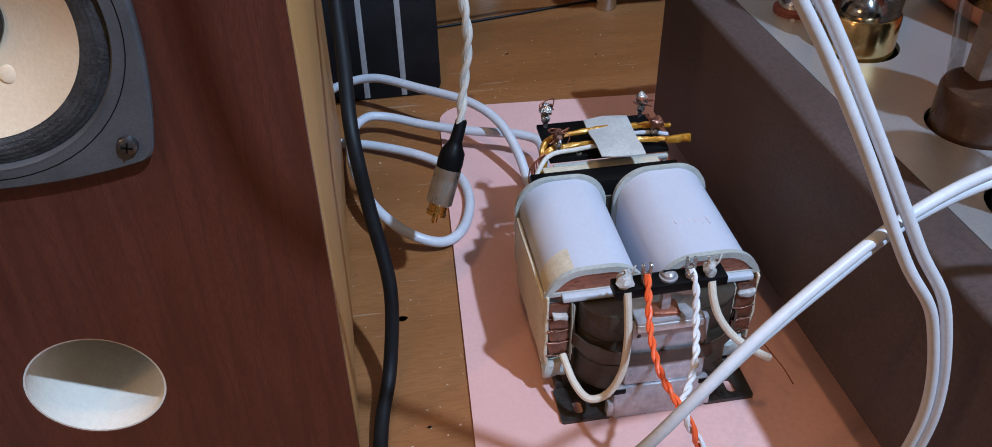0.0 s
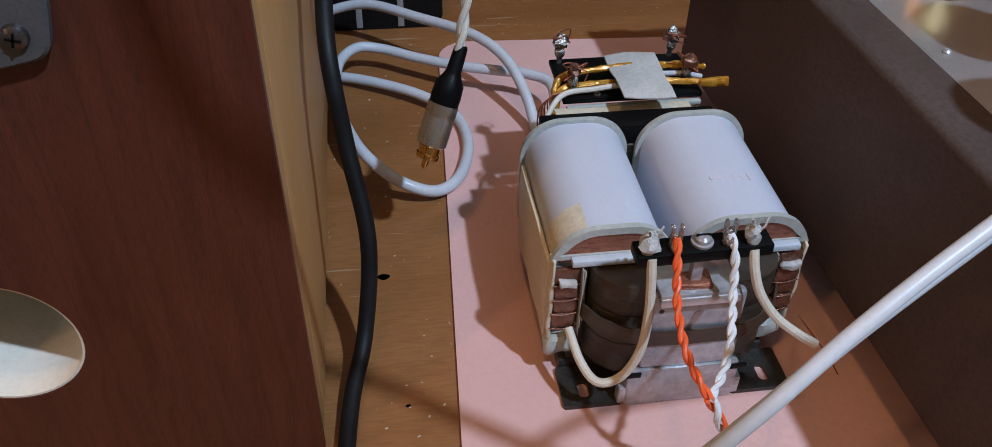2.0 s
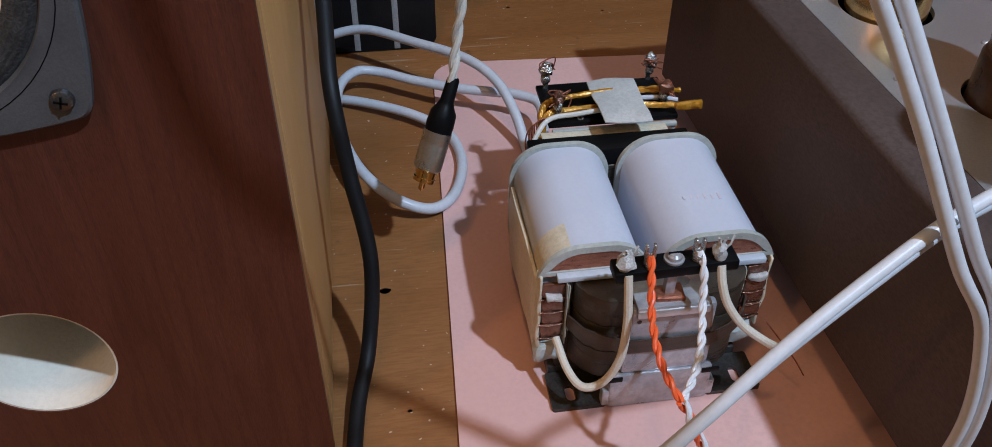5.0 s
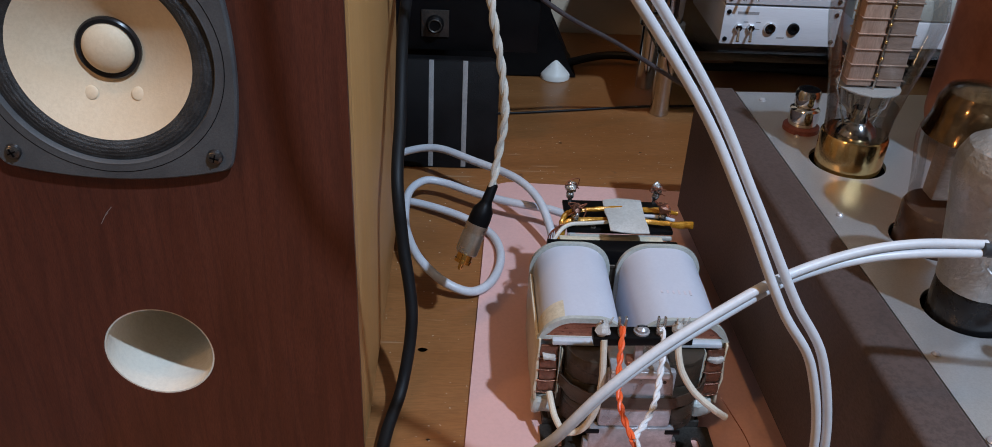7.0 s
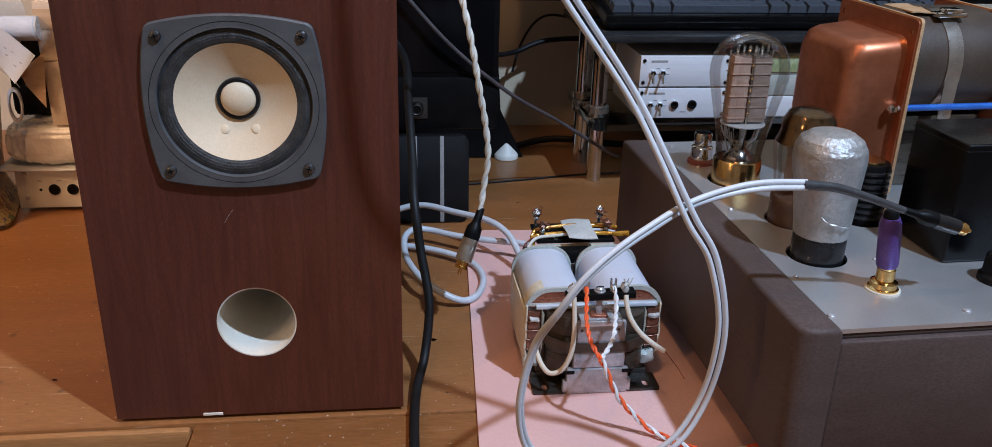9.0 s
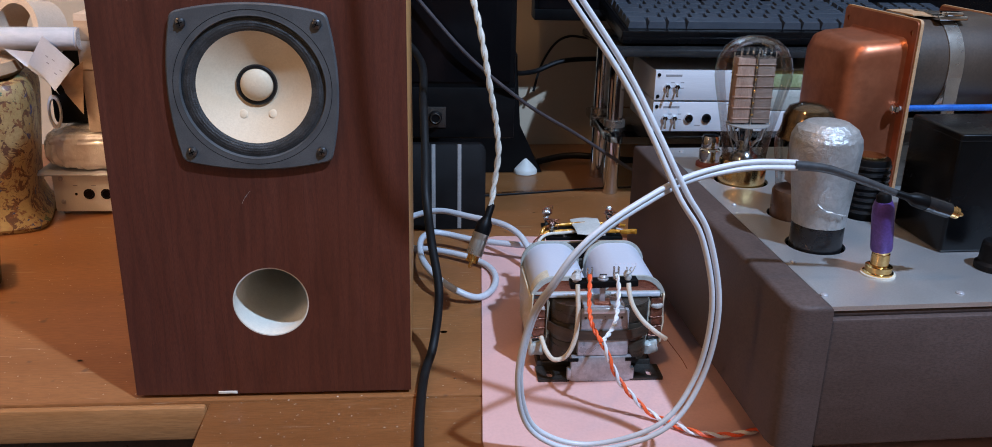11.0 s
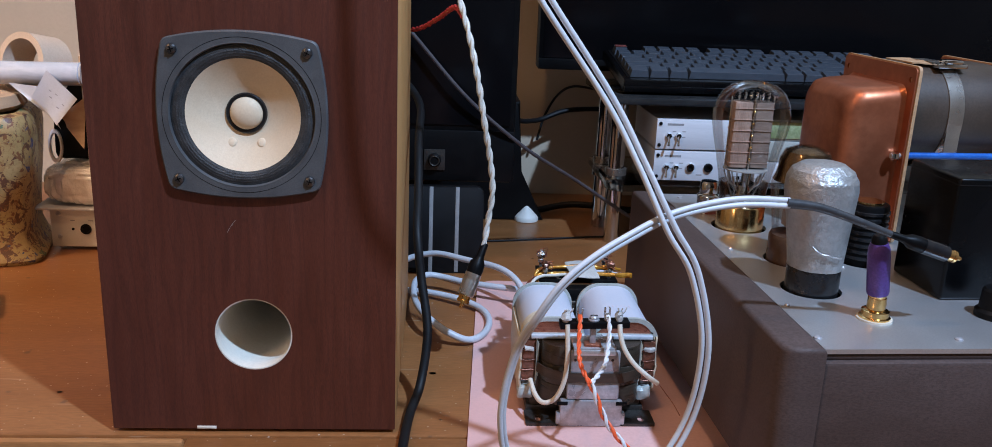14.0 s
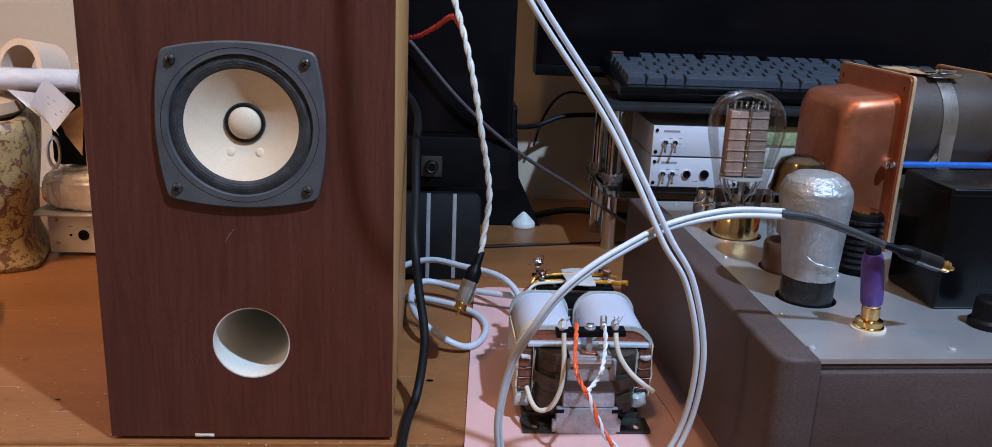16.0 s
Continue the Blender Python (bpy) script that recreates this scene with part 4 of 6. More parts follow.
def hanging_interconnect():
    t = thing("hanging_interconnect", (0.05, 0.113, 0.054), "ivory twisted interconnect hanging down with a nickel cinch plug", "cable")
    c = spline([(0.020, 0.175, 0.372), (0.0345, 0.158, 0.335), (0.041, 0.150, 0.312), (0.052, 0.136, 0.275), (0.060, 0.129, 0.240), (0.0655, 0.127, 0.209), (0.0715, 0.131, 0.178), (0.0745, 0.132, 0.151), (0.0720, 0.1335, 0.125), (0.0685, 0.130, 0.100)], 14)
    for ph in (0, math.pi):
        part("strand", sweep(helix(c, 0.00110, 0.0270, ph), 0.00170, 9), IVORY_WIRE, t)
    rca_plug(t, (0.0500, 0.1130, 0.0530), (0.0700, 0.1315, 0.1050), NICKEL, BLACK, 0.0070, "brushed nickel plug body")
    c = spline([(0.047, 0.143, 0.290), (0.040, 0.160, 0.2965), (0.0265, 0.210, 0.2840), (0.0080, 0.275, 0.2700), (-0.020, 0.300, 0.265), (-0.06, 0.305, 0.26)], 14)
    for ph in (0, math.pi):
        part("red_strand", sweep(helix(c, 0.0012, 0.0140, ph), 0.0014, 8), RED_WIRE, t, "red twisted strand")
    return t


hanging_interconnect()

bc = spline([(-0.060, 0.285, 0.235), (-0.015, 0.285, 0.225), (0.010, 0.250, 0.205), (0.012, 0.177, 0.182), (0.0135, 0.130, 0.148), (0.0135, 0.103, 0.128), (0.0150, 0.091, 0.112), (0.0180, 0.083, 0.088), (0.0235, 0.066, 0.052), (0.0190, 0.047, 0.017), (0.0120, 0.020, 0.0058), (0.0085, -0.023, 0.0040), (0.0075, -0.090, 0.0036), (0.010, -0.17, 0.0036), (0.02, -0.30, 0.0036), (0.03, -0.40, 0.0036)], 10)
tagged(part("power_cable", sweep(bc, 0.0036, 14), RUBBER), "black rubber power cable hanging beside the loudspeaker", "cable")

gc = spline([(-0.09, 0.385, 0.36), (-0.045, 0.366, 0.307), (0.001, 0.362, 0.257), (0.060, 0.361, 0.192), (0.124, 0.376, 0.138), (0.191, 0.422, 0.091), (0.259, 0.456, 0.043), (0.274, 0.466, 0.034)], 10)
tagged(part("grey_cable", sweep(gc, 0.0021, 10), GREY_WIRE), "thin dark grey cable stretched towards the shelf post", "cable")


def coil_cable():
    t = thing("coiled_cable", (0.05, 0.25, 0), "thick white cable lying in loops on the desk", "cable")
    a = spline([(-0.06, 0.325, 0.006), (-0.02, 0.330, 0.014), (0.005, 0.333, 0.024), (0.030, 0.325, 0.031), (0.060, 0.300, 0.033), (0.091, 0.269, 0.036), (0.108, 0.245, 0.032), (0.117, 0.225, 0.020), (0.121, 0.205, 0.0075), (0.123, 0.170, 0.0060), (0.124, 0.150, 0.010)], 10)
    b = spline([(0.126, 0.150, 0.012), (0.130, 0.195, 0.018), (0.134, 0.232, 0.020), (0.122, 0.246, 0.020), (0.107, 0.253, 0.019), (0.083, 0.263, 0.018), (0.058, 0.279, 0.016), (0.036, 0.292, 0.0165), (0.020, 0.290, 0.0190), (0.009, 0.268, 0.0200), (0.0085, 0.229, 0.0190), (0.015, 0.194, 0.0200), (0.025, 0.170, 0.0190), (0.041, 0.156, 0.0130),
                (0.059, 0.156, 0.0058), (0.073, 0.170, 0.0051), (0.0805, 0.200, 0.0051), (0.0755, 0.230, 0.0051), (0.057, 0.250, 0.0070), (0.030, 0.268, 0.0068), (0.004, 0.281, 0.0050), (-0.03, 0.287, 0.0042), (-0.09, 0.292, 0.0042)], 10)
    part("cable_run", sweep(a, 0.0032, 12), WHITE_WIRE, t)
    part("cable_run", sweep(b, 0.0032, 12), WHITE_WIRE, t)
    return t


coil_cable()


def twin_cable():
    t = thing("looped_interconnect", (0.12, -0.09, 0.005), "white twin interconnect in a standing loop with a black cinch plug", "cable")
    c = spline([(0.062, -0.100, 0.62), (0.060, -0.100, 0.50), (0.062, -0.098, 0.40), (0.068, -0.095, 0.345), (0.083, -0.094, 0.318), (0.124, -0.092, 0.262), (0.144, -0.098, 0.227), (0.163, -0.1035, 0.1905), (0.180, -0.1030, 0.1625), (0.191, -0.102, 0.115), (0.186, -0.098, 0.063), (0.163, -0.100, 0.029), (0.119, -0.087, 0.0075), (0.083, -0.088, 0.023), (0.071, -0.098, 0.065), (0.0765, -0.105, 0.111),
                (0.0874, -0.1168, 0.1405), (0.1003, -0.1185, 0.1613), (0.1182, -0.1128, 0.1753), (0.1405, -0.1045, 0.1866), (0.163, -0.0965, 0.1960), (0.188, -0.0895, 0.2010), (0.211, -0.0868, 0.2035), (0.238, -0.0842, 0.2025)], 10)
    # the two conductors lie side by side
    toward = Vector((0, 0.85, -0.5))
    n = len(c)
    for sign in (-1, 1):
        run = []
        for i, (p, (d, _, _)) in enumerate(zip(c, frames_of(c))):
            u = i / n
            gap = 0.0023 - 0.0006 * min(1, max(0, (u - 0.435) / 0.215))
            aside = (d.cross(toward).normalized() - Vector((0, 0.9 * d.z * d.z if u > 0.55 else 0, 0))).normalized()
            # on the rising arc one conductor drops behind the other
            over = min(1, max(0, (u - 0.62) / 0.06)) * min(1, max(0, (0.97 - u) / 0.10))
            aside = (aside * (1 - 0.68 * over) + Vector((-0.38, -0.71, 0.57)) * 0.95 * over).normalized()
            run.append(p + aside * sign * gap + 0.0006 * sign * noise.noise_vector(p * 14))
        part("conductor", sweep(run, 0.00175, 12), LOOP_WHITE, t)
    s = spline([(0.236, -0.0843, 0.2026), (0.258, -0.082, 0.1995), (0.283, -0.0815, 0.1915), (0.305, -0.081, 0.1835)], 8)
    n = len(s)
    part("heat_shrink", sweep(s, [0.0031 - 0.0009 * i / n for i in range(n)], 12), SHRINK, t, "dark grey heat-shrink sleeve")
    a, b = Vector((0.353, -0.080, 0.168)), Vector((0.3035, -0.081, 0.1840))
    plug = rca_plug(t, a, b, BLACK_GLOSS, BLACK, 0.0050, "black plug body with printed bars")
    m = along(a, b)
    for k in range(6):
        part("print_bar", box(-0.0052, -0.0012 + 0.0004 * (k % 2), 0.0145 + 0.0020 * k, -0.00495, 0.0012, 0.0157 + 0.0020 * k), PRINT_GREY, plug, m=Matrix.Translation(a) @ m @ pose(0, 0, 0, 0, 0, 40), smooth=0)
    return t


twin_cable()

# ---- valve amplifier ----
AMP = pose(0.2320, -0.1200, 0.0, 0, 0, 2.0)
AW, AD, AZ0, PZ1 = 0.37, 0.372, 0.024, 0.1220
AT = 0.0265


def at_amp(x, y):
    """A place on the amplifier, given in the room's x and y."""
    v = AMP.inverted() @ Vector((x, y, 0))
    return v.x, v.y


HOLES = {"globe": (0.2895, 0.142, 0.0232), "foil": (0.2915, -0.0120, 0.0208), "dark": (0.303, 0.052, 0.0220), "can": (0.357, 0.052, 0.0185)}


DULL_RED = surface("dull_red_plastic", (0.15, 0.04, 0.034), (0.21, 0.065, 0.055), 0.5, coarse=90, fine=700)


def amplifier():
    a = thing("valve_amplifier", (0.42, 0.07, 0), "dark brown wooden valve amplifier case with a satin aluminium top", "amplifier")
    top = PZ1 + 0.0022
    left = prism([(AT, 0.0), (0.012, 0.0), (0.0052, 0.0016), (0.0016, 0.0052), (0.0, 0.012), (0.0, AD), (AT, AD)], AZ0, top, "z")
    edges = [e for e in left.edges if all(abs(v.co.z - top) < 1e-6 for v in e.verts)]
    bmesh.ops.bevel(left, geom=edges, offset=0.0035, segments=3, profile=0.5, affect="EDGES", clamp_overlap=True)
    part("side_board", left, AMP_WOOD, a, "dark brown wooden side board with a rounded corner", m=AMP)
    part("side_board", box(AW - AT, 0, AZ0, AW, AD, top, 0.003), AMP_WOOD, a, m=AMP)
    fr = box(AT + 0.0003, 0.0010, AZ0, AW - AT - 0.0003, 0.0180, PZ1 - 0.0075, 0.0022)
    part("front_board", fr, AMP_WOOD, a, "dark brown wooden front board", m=AMP)
    part("front_rail", box(AT + 0.0003, 0.0052, PZ1 - 0.0078, AW - AT - 0.0003, 0.0180, PZ1 - 0.0032, 0.0016), AMP_WOOD, a, m=AMP)
    part("back_board", box(AT + 0.0003, AD - 0.018, AZ0, AW - AT - 0.0003, AD, PZ1 - 0.0032, 0.002), AMP_WOOD, a, m=AMP)
    part("bottom_board", box(AT, 0.019, AZ0 + 0.001, AW - AT, AD - 0.019, AZ0 + 0.009), AMP_WOOD, a, m=AMP)
    for x in (0.035, AW - 0.035):
        for y in (0.04, AD - 0.04):
            part("foot", lathe([(0, 0.0017), (0.013, 0.0017), (0.0145, 0.004), (0.0145, AZ0 + 0.0005), (0, AZ0 + 0.0005)], (x, y, 0), 24, None), RUBBER, a, "black rubber foot", m=AMP)
    holes = [circle(*at_amp(x, y), r, 40) for x, y, r in HOLES.values()]
    part("top_plate", holed([(AT + 0.0006, 0.0042), (AW - AT - 0.0006, 0.0042), (AW - AT - 0.0006, AD - 0.004), (AT + 0.0006, AD - 0.004)], holes, PZ1 - 0.003, PZ1, "z"), ALU, a, "satin aluminium top plate", m=AMP)
    for k, (x, y, r) in enumerate(HOLES.values()):
        u, v = at_amp(x, y)
        part("socket", lathe([(0, PZ1 - 0.0135), (r + 0.003, PZ1 - 0.0135), (r + 0.003, PZ1 - 0.0032)], (u, v, 0), 32), BLACK, a, "black valve socket", m=AMP)
    for x, y in ((0.261, -0.098), (0.261, 0.075), (0.262, 0.235), (0.350, -0.098), (0.262, -0.045), (0.318, 0.100), (0.335, 0.035), (0.330, -0.022), (0.268, 0.175)):
        u, v = at_amp(x, y)
        r = 0.0026 if y < -0.09 or y > 0.2 else 0.0019
        part("screw", lathe([(0, 0.0016), (r * 0.6, 0.0015), (r, 0.0007), (r, -0.0002)], (u, v, PZ1), 14), STEEL, a, m=AMP)
    # a knob and gold input socket on the plate
    u, v = at_amp(0.3115, -0.0660)
    jack = part("input_socket", lathe([(0, 0.0), (0.0098, 0.0), (0.0098, 0.0022), (0.0086, 0.0028), (0.0086, 0.0062), (0.0072, 0.0070), (0.0058, 0.0072), (0.0058, 0.0150), (0, 0.0150)], (u, v, PZ1), 24), GOLD, a, "gold-plated input socket", m=AMP)
    part("washer", lathe([(0.0098, 0.0), (0.0112, 0.0), (0.0112, 0.0012), (0.0098, 0.0012)], (u, v, PZ1), 24, closed=True), CREAM_WIRE, jack, m=AMP)
    u, v = at_amp(0.3965, -0.0590)
    part("volume_knob", lathe([(0, 0.0), (0.0125, 0.0), (0.0125, 0.004), (0.0105, 0.006), (0.0098, 0.018), (0.0085, 0.0195), (0, 0.0195)], (u, v, PZ1), 28), BLACK, a, "black control knob", m=AMP)
    u, v = at_amp(0.3700, 0.0780)
    post = part("toggle_nut", lathe([(0, 0), (0.0055, 0), (0.0055, 0.0035), (0.0035, 0.004), (0.0035, 0.011), (0, 0.0115)], (u, v, PZ1), 16), CHROME, a, m=AMP)
    # binding post with a red ring
    u, v = at_amp(0.2745, 0.1880)
    bp = part("binding_post", lathe([(0, 0.004), (0.0092, 0.004), (0.0092, 0.0065), (0.0098, 0.0070), (0.0098, 0.0150), (0.0085, 0.0165), (0.0072, 0.0170), (0.0080, 0.0185), (0.0080, 0.0270), (0.0070, 0.0285), (0, 0.0290)], (u, v, PZ1), 28), CHROME, a, "nickel binding post", m=AMP)
    part("red_ring", lathe([(0, 0), (0.0118, 0), (0.0118, 0.003), (0.0100, 0.0042), (0, 0.0042)], (u, v, PZ1), 28), DULL_RED, bp, "red insulating ring", m=AMP)
    return a


amplifier()


def bulb(profile, at, name, parent, mat, n=48):
    return part(name, lathe(profile, at, n), mat, parent)


SMOKY = thin_glass("smoky_inner_coating")
SMOKY.node_tree.nodes["Transparent BSDF"].inputs[0].default_value = (0.72, 0.70, 0.69, 1)
PLATE_LEFT = surface("brown_grey_anode", (0.40, 0.26, 0.20), (0.52, 0.36, 0.28), 0.42, 0.25, coarse=90, fine=900, stretch=(1, 1, 0.2), bump=0.2)


def globe_valve():
    x, y, _ = HOLES["globe"]
    z = PZ1 - 0.0075
    v = thing("globe_valve", (x, y, z), "clear glass power valve with a brass base on the amplifier", "valve")
    part("base", lathe([(0, -0.004), (0.0195, -0.004), (0.0195, 0.0005), (0.0202, 0.001), (0.0202, 0.0265), (0.0192, 0.0280), (0.0, 0.0280)], (x, y, z), 48), BRASS, v, "polished brass valve base")
    prof = [(0.0185, 0.0270), (0.0190, 0.0310), (0.0198, 0.0400), (0.0222, 0.0540), (0.0262, 0.0720), (0.0300, 0.0880), (0.0318, 0.0980), (0.0318, 0.1060), (0.0300, 0.1150), (0.0255, 0.1235), (0.0180, 0.1295), (0.0090, 0.1325), (0, 0.1332)]
    env = part("glass_bulb", lathe(prof, (x, y, z), 48), GLASS, v, "clear glass envelope")
    env.visible_shadow = False
    for dx, mat, lab in ((-0.0165, PLATE_LEFT, "brown-grey anode"), (0.0010, PLATE_METAL, "pale grey ribbed anode")):
        pl = part("electrode_plate", box(x + dx, y - 0.0065, z + 0.0600, x + dx + 0.0155, y + 0.0065, z + 0.1160, 0.0016), mat, v, lab)
        for k in range(6):
            h = z + 0.0640 + 0.0092 * k
            part("rib", box(x + dx - 0.0004, y - 0.0074, h, x + dx + 0.0159, y + 0.0074, h + 0.0006, 0.0002), mat, pl)
    part("mica_disc", lathe([(0, 0), (0.0185, 0), (0.0185, 0.0008), (0, 0.0008)], (x, y, z + 0.0580), 28), MICA, v)
    part("mica_disc", lathe([(0, 0), (0.0215, 0), (0.0215, 0.0006), (0, 0.0006)], (x, y, z + 0.1172), 28), GLASS, v)
    for dx, dy in ((-0.0180, 0), (0.0180, 0), (-0.0003, -0.0075), (-0.009, 0.0085), (0.009, 0.0085)):
        part("support_rod", sweep([Vector((x + dx * 0.5, y + dy * 0.6, z + 0.034)), Vector((x + dx, y + dy, z + 0.056)), Vector((x + dx, y + dy, z + 0.1195))], 0.0006, 7), NICKEL, v)
    for k in range(5):
        part("bead", lathe([(0.0011 * math.sin(radians(a)), -0.0011 * math.cos(radians(a))) for a in range(0, 181, 30)], (x - 0.0003, y - 0.0080, z + 0.068 + 0.0100 * k), 10), GOLD, v)
    for k in range(6):
        part("hook_spring", sweep(helix(spline([(x - 0.0125 + 0.005 * k, y - 0.002, z + 0.1180), (x - 0.0125 + 0.005 * k, y - 0.002, z + 0.1235)], 30), 0.0009, 0.0012), 0.00028, 5), CHROME, v)
    part("inner_coating", lathe([(0.0184, 0.0282), (0.0188, 0.0320), (0.0194, 0.0400), (0.0205, 0.0470)], (x, y, z), 40), SMOKY, v, "smoky coating low in the glass").visible_shadow = False
    part("mount_block", lathe([(0, 0.0282), (0.0125, 0.0282), (0.0110, 0.0320), (0.0065, 0.0360), (0.0050, 0.0440), (0, 0.0445)], (x, y, z), 24), CHROME, v)
    part("stem", lathe([(0.0115, 0.0275), (0.0110, 0.0300), (0.0050, 0.0380), (0.0040, 0.0480), (0, 0.0485)], (x, y, z), 20), GLASS, v, "glass stem")
    for k in range(4):
        aa = 1.2 + 1.6 * k
        part("stem_bracket", sweep([Vector((x + 0.004 * math.cos(aa), y + 0.004 * math.sin(aa), z + 0.040)), Vector((x + 0.012 * math.cos(aa), y + 0.012 * math.sin(aa), z + 0.046)), Vector((x + 0.014 * math.cos(aa), y + 0.014 * math.sin(aa), z + 0.0575))], 0.0013, 8), STEEL, v)
    for k in range(7):
        aa = 2 * math.pi * k / 7
        q = Vector((x, y, z + 0.036))
        d = Vector((math.cos(aa), math.sin(aa), 0))
        part("lead_wire", sweep([q + d * 0.004, q + d * 0.0095 + Vector((0, 0, 0.007)), q + d * 0.012 + Vector((0, 0, 0.016))], 0.0005, 6), STEEL, v)
    for k in range(4):
        aa = radians(45 + 90 * k)
        part("base_pin", lathe([(0, -0.0060), (0.0022, -0.0055), (0.0022, -0.004)], (x + 0.011 * math.cos(aa), y + 0.011 * math.sin(aa), z), 12), BRASS, v)
    return v


def small_valve(key, tall, foil):
    x, y, _ = HOLES[key]
    z = PZ1 - 0.0075
    label = "foil-wrapped valve with a black base on the amplifier" if foil else "shouldered glass valve with a brown base on the amplifier"
    v = thing("foil_wrapped_valve" if foil else "shouldered_valve", (x, y, z), label, "valve")
    hb, rb = (0.0265, 0.0182) if foil else (0.0285, 0.0200)
    part("base", lathe([(0, -0.003), (rb - 0.0008, -0.003), (rb, 0.0), (rb, hb - 0.002), (rb - 0.001, hb), (0, hb)], (x, y, z), 48), BLACK_GLOSS if foil else BAKELITE, v)
    if foil:
        prof = [(0.0184, hb - 0.0015), (0.0187, hb + 0.004), (0.0198, hb + 0.016), (0.0216, hb + 0.032), (0.0233, hb + 0.045), (0.0240, hb + 0.053), (0.0234, hb + 0.0605), (0.0204, hb + 0.0665), (0.0142, hb + 0.0708), (0.0070, hb + 0.0722), (0, hb + 0.0725)]
        fine = [(a[0] + (b[0] - a[0]) * k / 5, a[1] + (b[1] - a[1]) * k / 5) for a, b in zip(prof, prof[1:]) for k in range(5)] + [prof[-1]]
        bm = lathe(fine, (x, y, z), 96)
        for p in bm.verts:
            n = noise.noise(p.co * 60) * 0.0004 + (0.5 - abs(noise.noise(p.co * 260))) * 0.0005
            d = Vector((p.co.x - x, p.co.y - y, (p.co.z - z - 0.06) * 0.4))
            p.co += n * d.normalized()
            p.co.x -= 0.05 * max(0, p.co.z - z - hb)
        part("foil_wrap", bm, FOIL, v, "crumpled aluminium foil wrap", smooth=25)
        tear = spline([(x - 0.011, y - 0.0180, z + 0.043), (x - 0.006, y - 0.0203, z + 0.040), (x + 0.0, y - 0.0212, z + 0.0385), (x + 0.006, y - 0.0202, z + 0.0365), (x + 0.0105, y - 0.0180, z + 0.0350)], 6)
        part("foil_seam", rough_up(sweep(tear, 0.0006, 6), 0.0012, 240), FOIL, v)
    else:
        prof = [(0.0182, hb), (0.0186, hb + 0.004), (0.0200, hb + 0.016), (0.0222, hb + 0.028), (0.0232, hb + 0.036), (0.0226, hb + 0.042), (0.0206, hb + 0.0465), (0.0196, hb + 0.051), (0.0192, hb + 0.058), (0.0160, hb + 0.0645), (0.0080, hb + 0.0680), (0, hb + 0.0685)]
        env = part("glass_bulb", lathe(prof, (x, y, z), 44), GLASS, v, "clear glass envelope")
        env.visible_shadow = False
        part("getter_flash", lathe([(0.0222, hb + 0.0415), (0.0203, hb + 0.0465), (0.0193, hb + 0.051), (0.0188, hb + 0.0575), (0.0156, hb + 0.0638), (0.0078, hb + 0.0672), (0, hb + 0.0678)], (x, y, z), 44), GETTER, v, "brown mirror getter inside the glass")
        part("electrode_plate", box(x - 0.011, y - 0.006, z + hb + 0.006, x + 0.011, y + 0.006, z + hb + 0.040, 0.0012), PLATE_METAL, v)
    return v


globe_valve()
small_valve("foil", 0.1, True)
small_valve("dark", 0.1, False)


def black_can():
    x, y, _ = HOLES["can"]
    z = PZ1 - 0.006
    v = thing("capacitor_can", (x, y, z), "black finned electrolytic capacitor can on the amplifier", "capacitor")
    part("can", lathe([(0, -0.002), (0.0150, -0.002), (0.0150, 0.050), (0.0140, 0.0525), (0.0, 0.0525)], (x, y, z), 32), BLACK, v)
    for k in range(8):
        part("ring", lathe([(0.0150, 0.010 + 0.005 * k), (0.0158, 0.0105 + 0.005 * k), (0.0158, 0.0125 + 0.005 * k), (0.0150, 0.013 + 0.005 * k)], (x, y, z), 32), BLACK_GLOSS, v)
    part("top_cap", lathe([(0, 0.0526), (0.0105, 0.0526), (0.0105, 0.0545), (0, 0.0545)], (x, y, z), 24), BRASS, v)
    return v


black_can()


def choke_box():
    x0, y0 = 0.3740, -0.0310
    b = thing("choke_box", (x0 + 0.045, y0 + 0.03, PZ1), "black enamelled steel transformer box on the amplifier", "transformer")
    m = Matrix.Translation((x0, y0, 0)) @ pose(0, 0, 0, 0, 0, 2)
    part("cover", box(0, 0, PZ1, 0.088, 0.062, 0.2080, 0.0022, 3), BLACK_PAINT, b, m=m)
    part("lid_seam", box(-0.0004, -0.0004, 0.2030, 0.0884, 0.0624, 0.2036), BLACK_GLOSS, b, m=m)
    return b


choke_box()


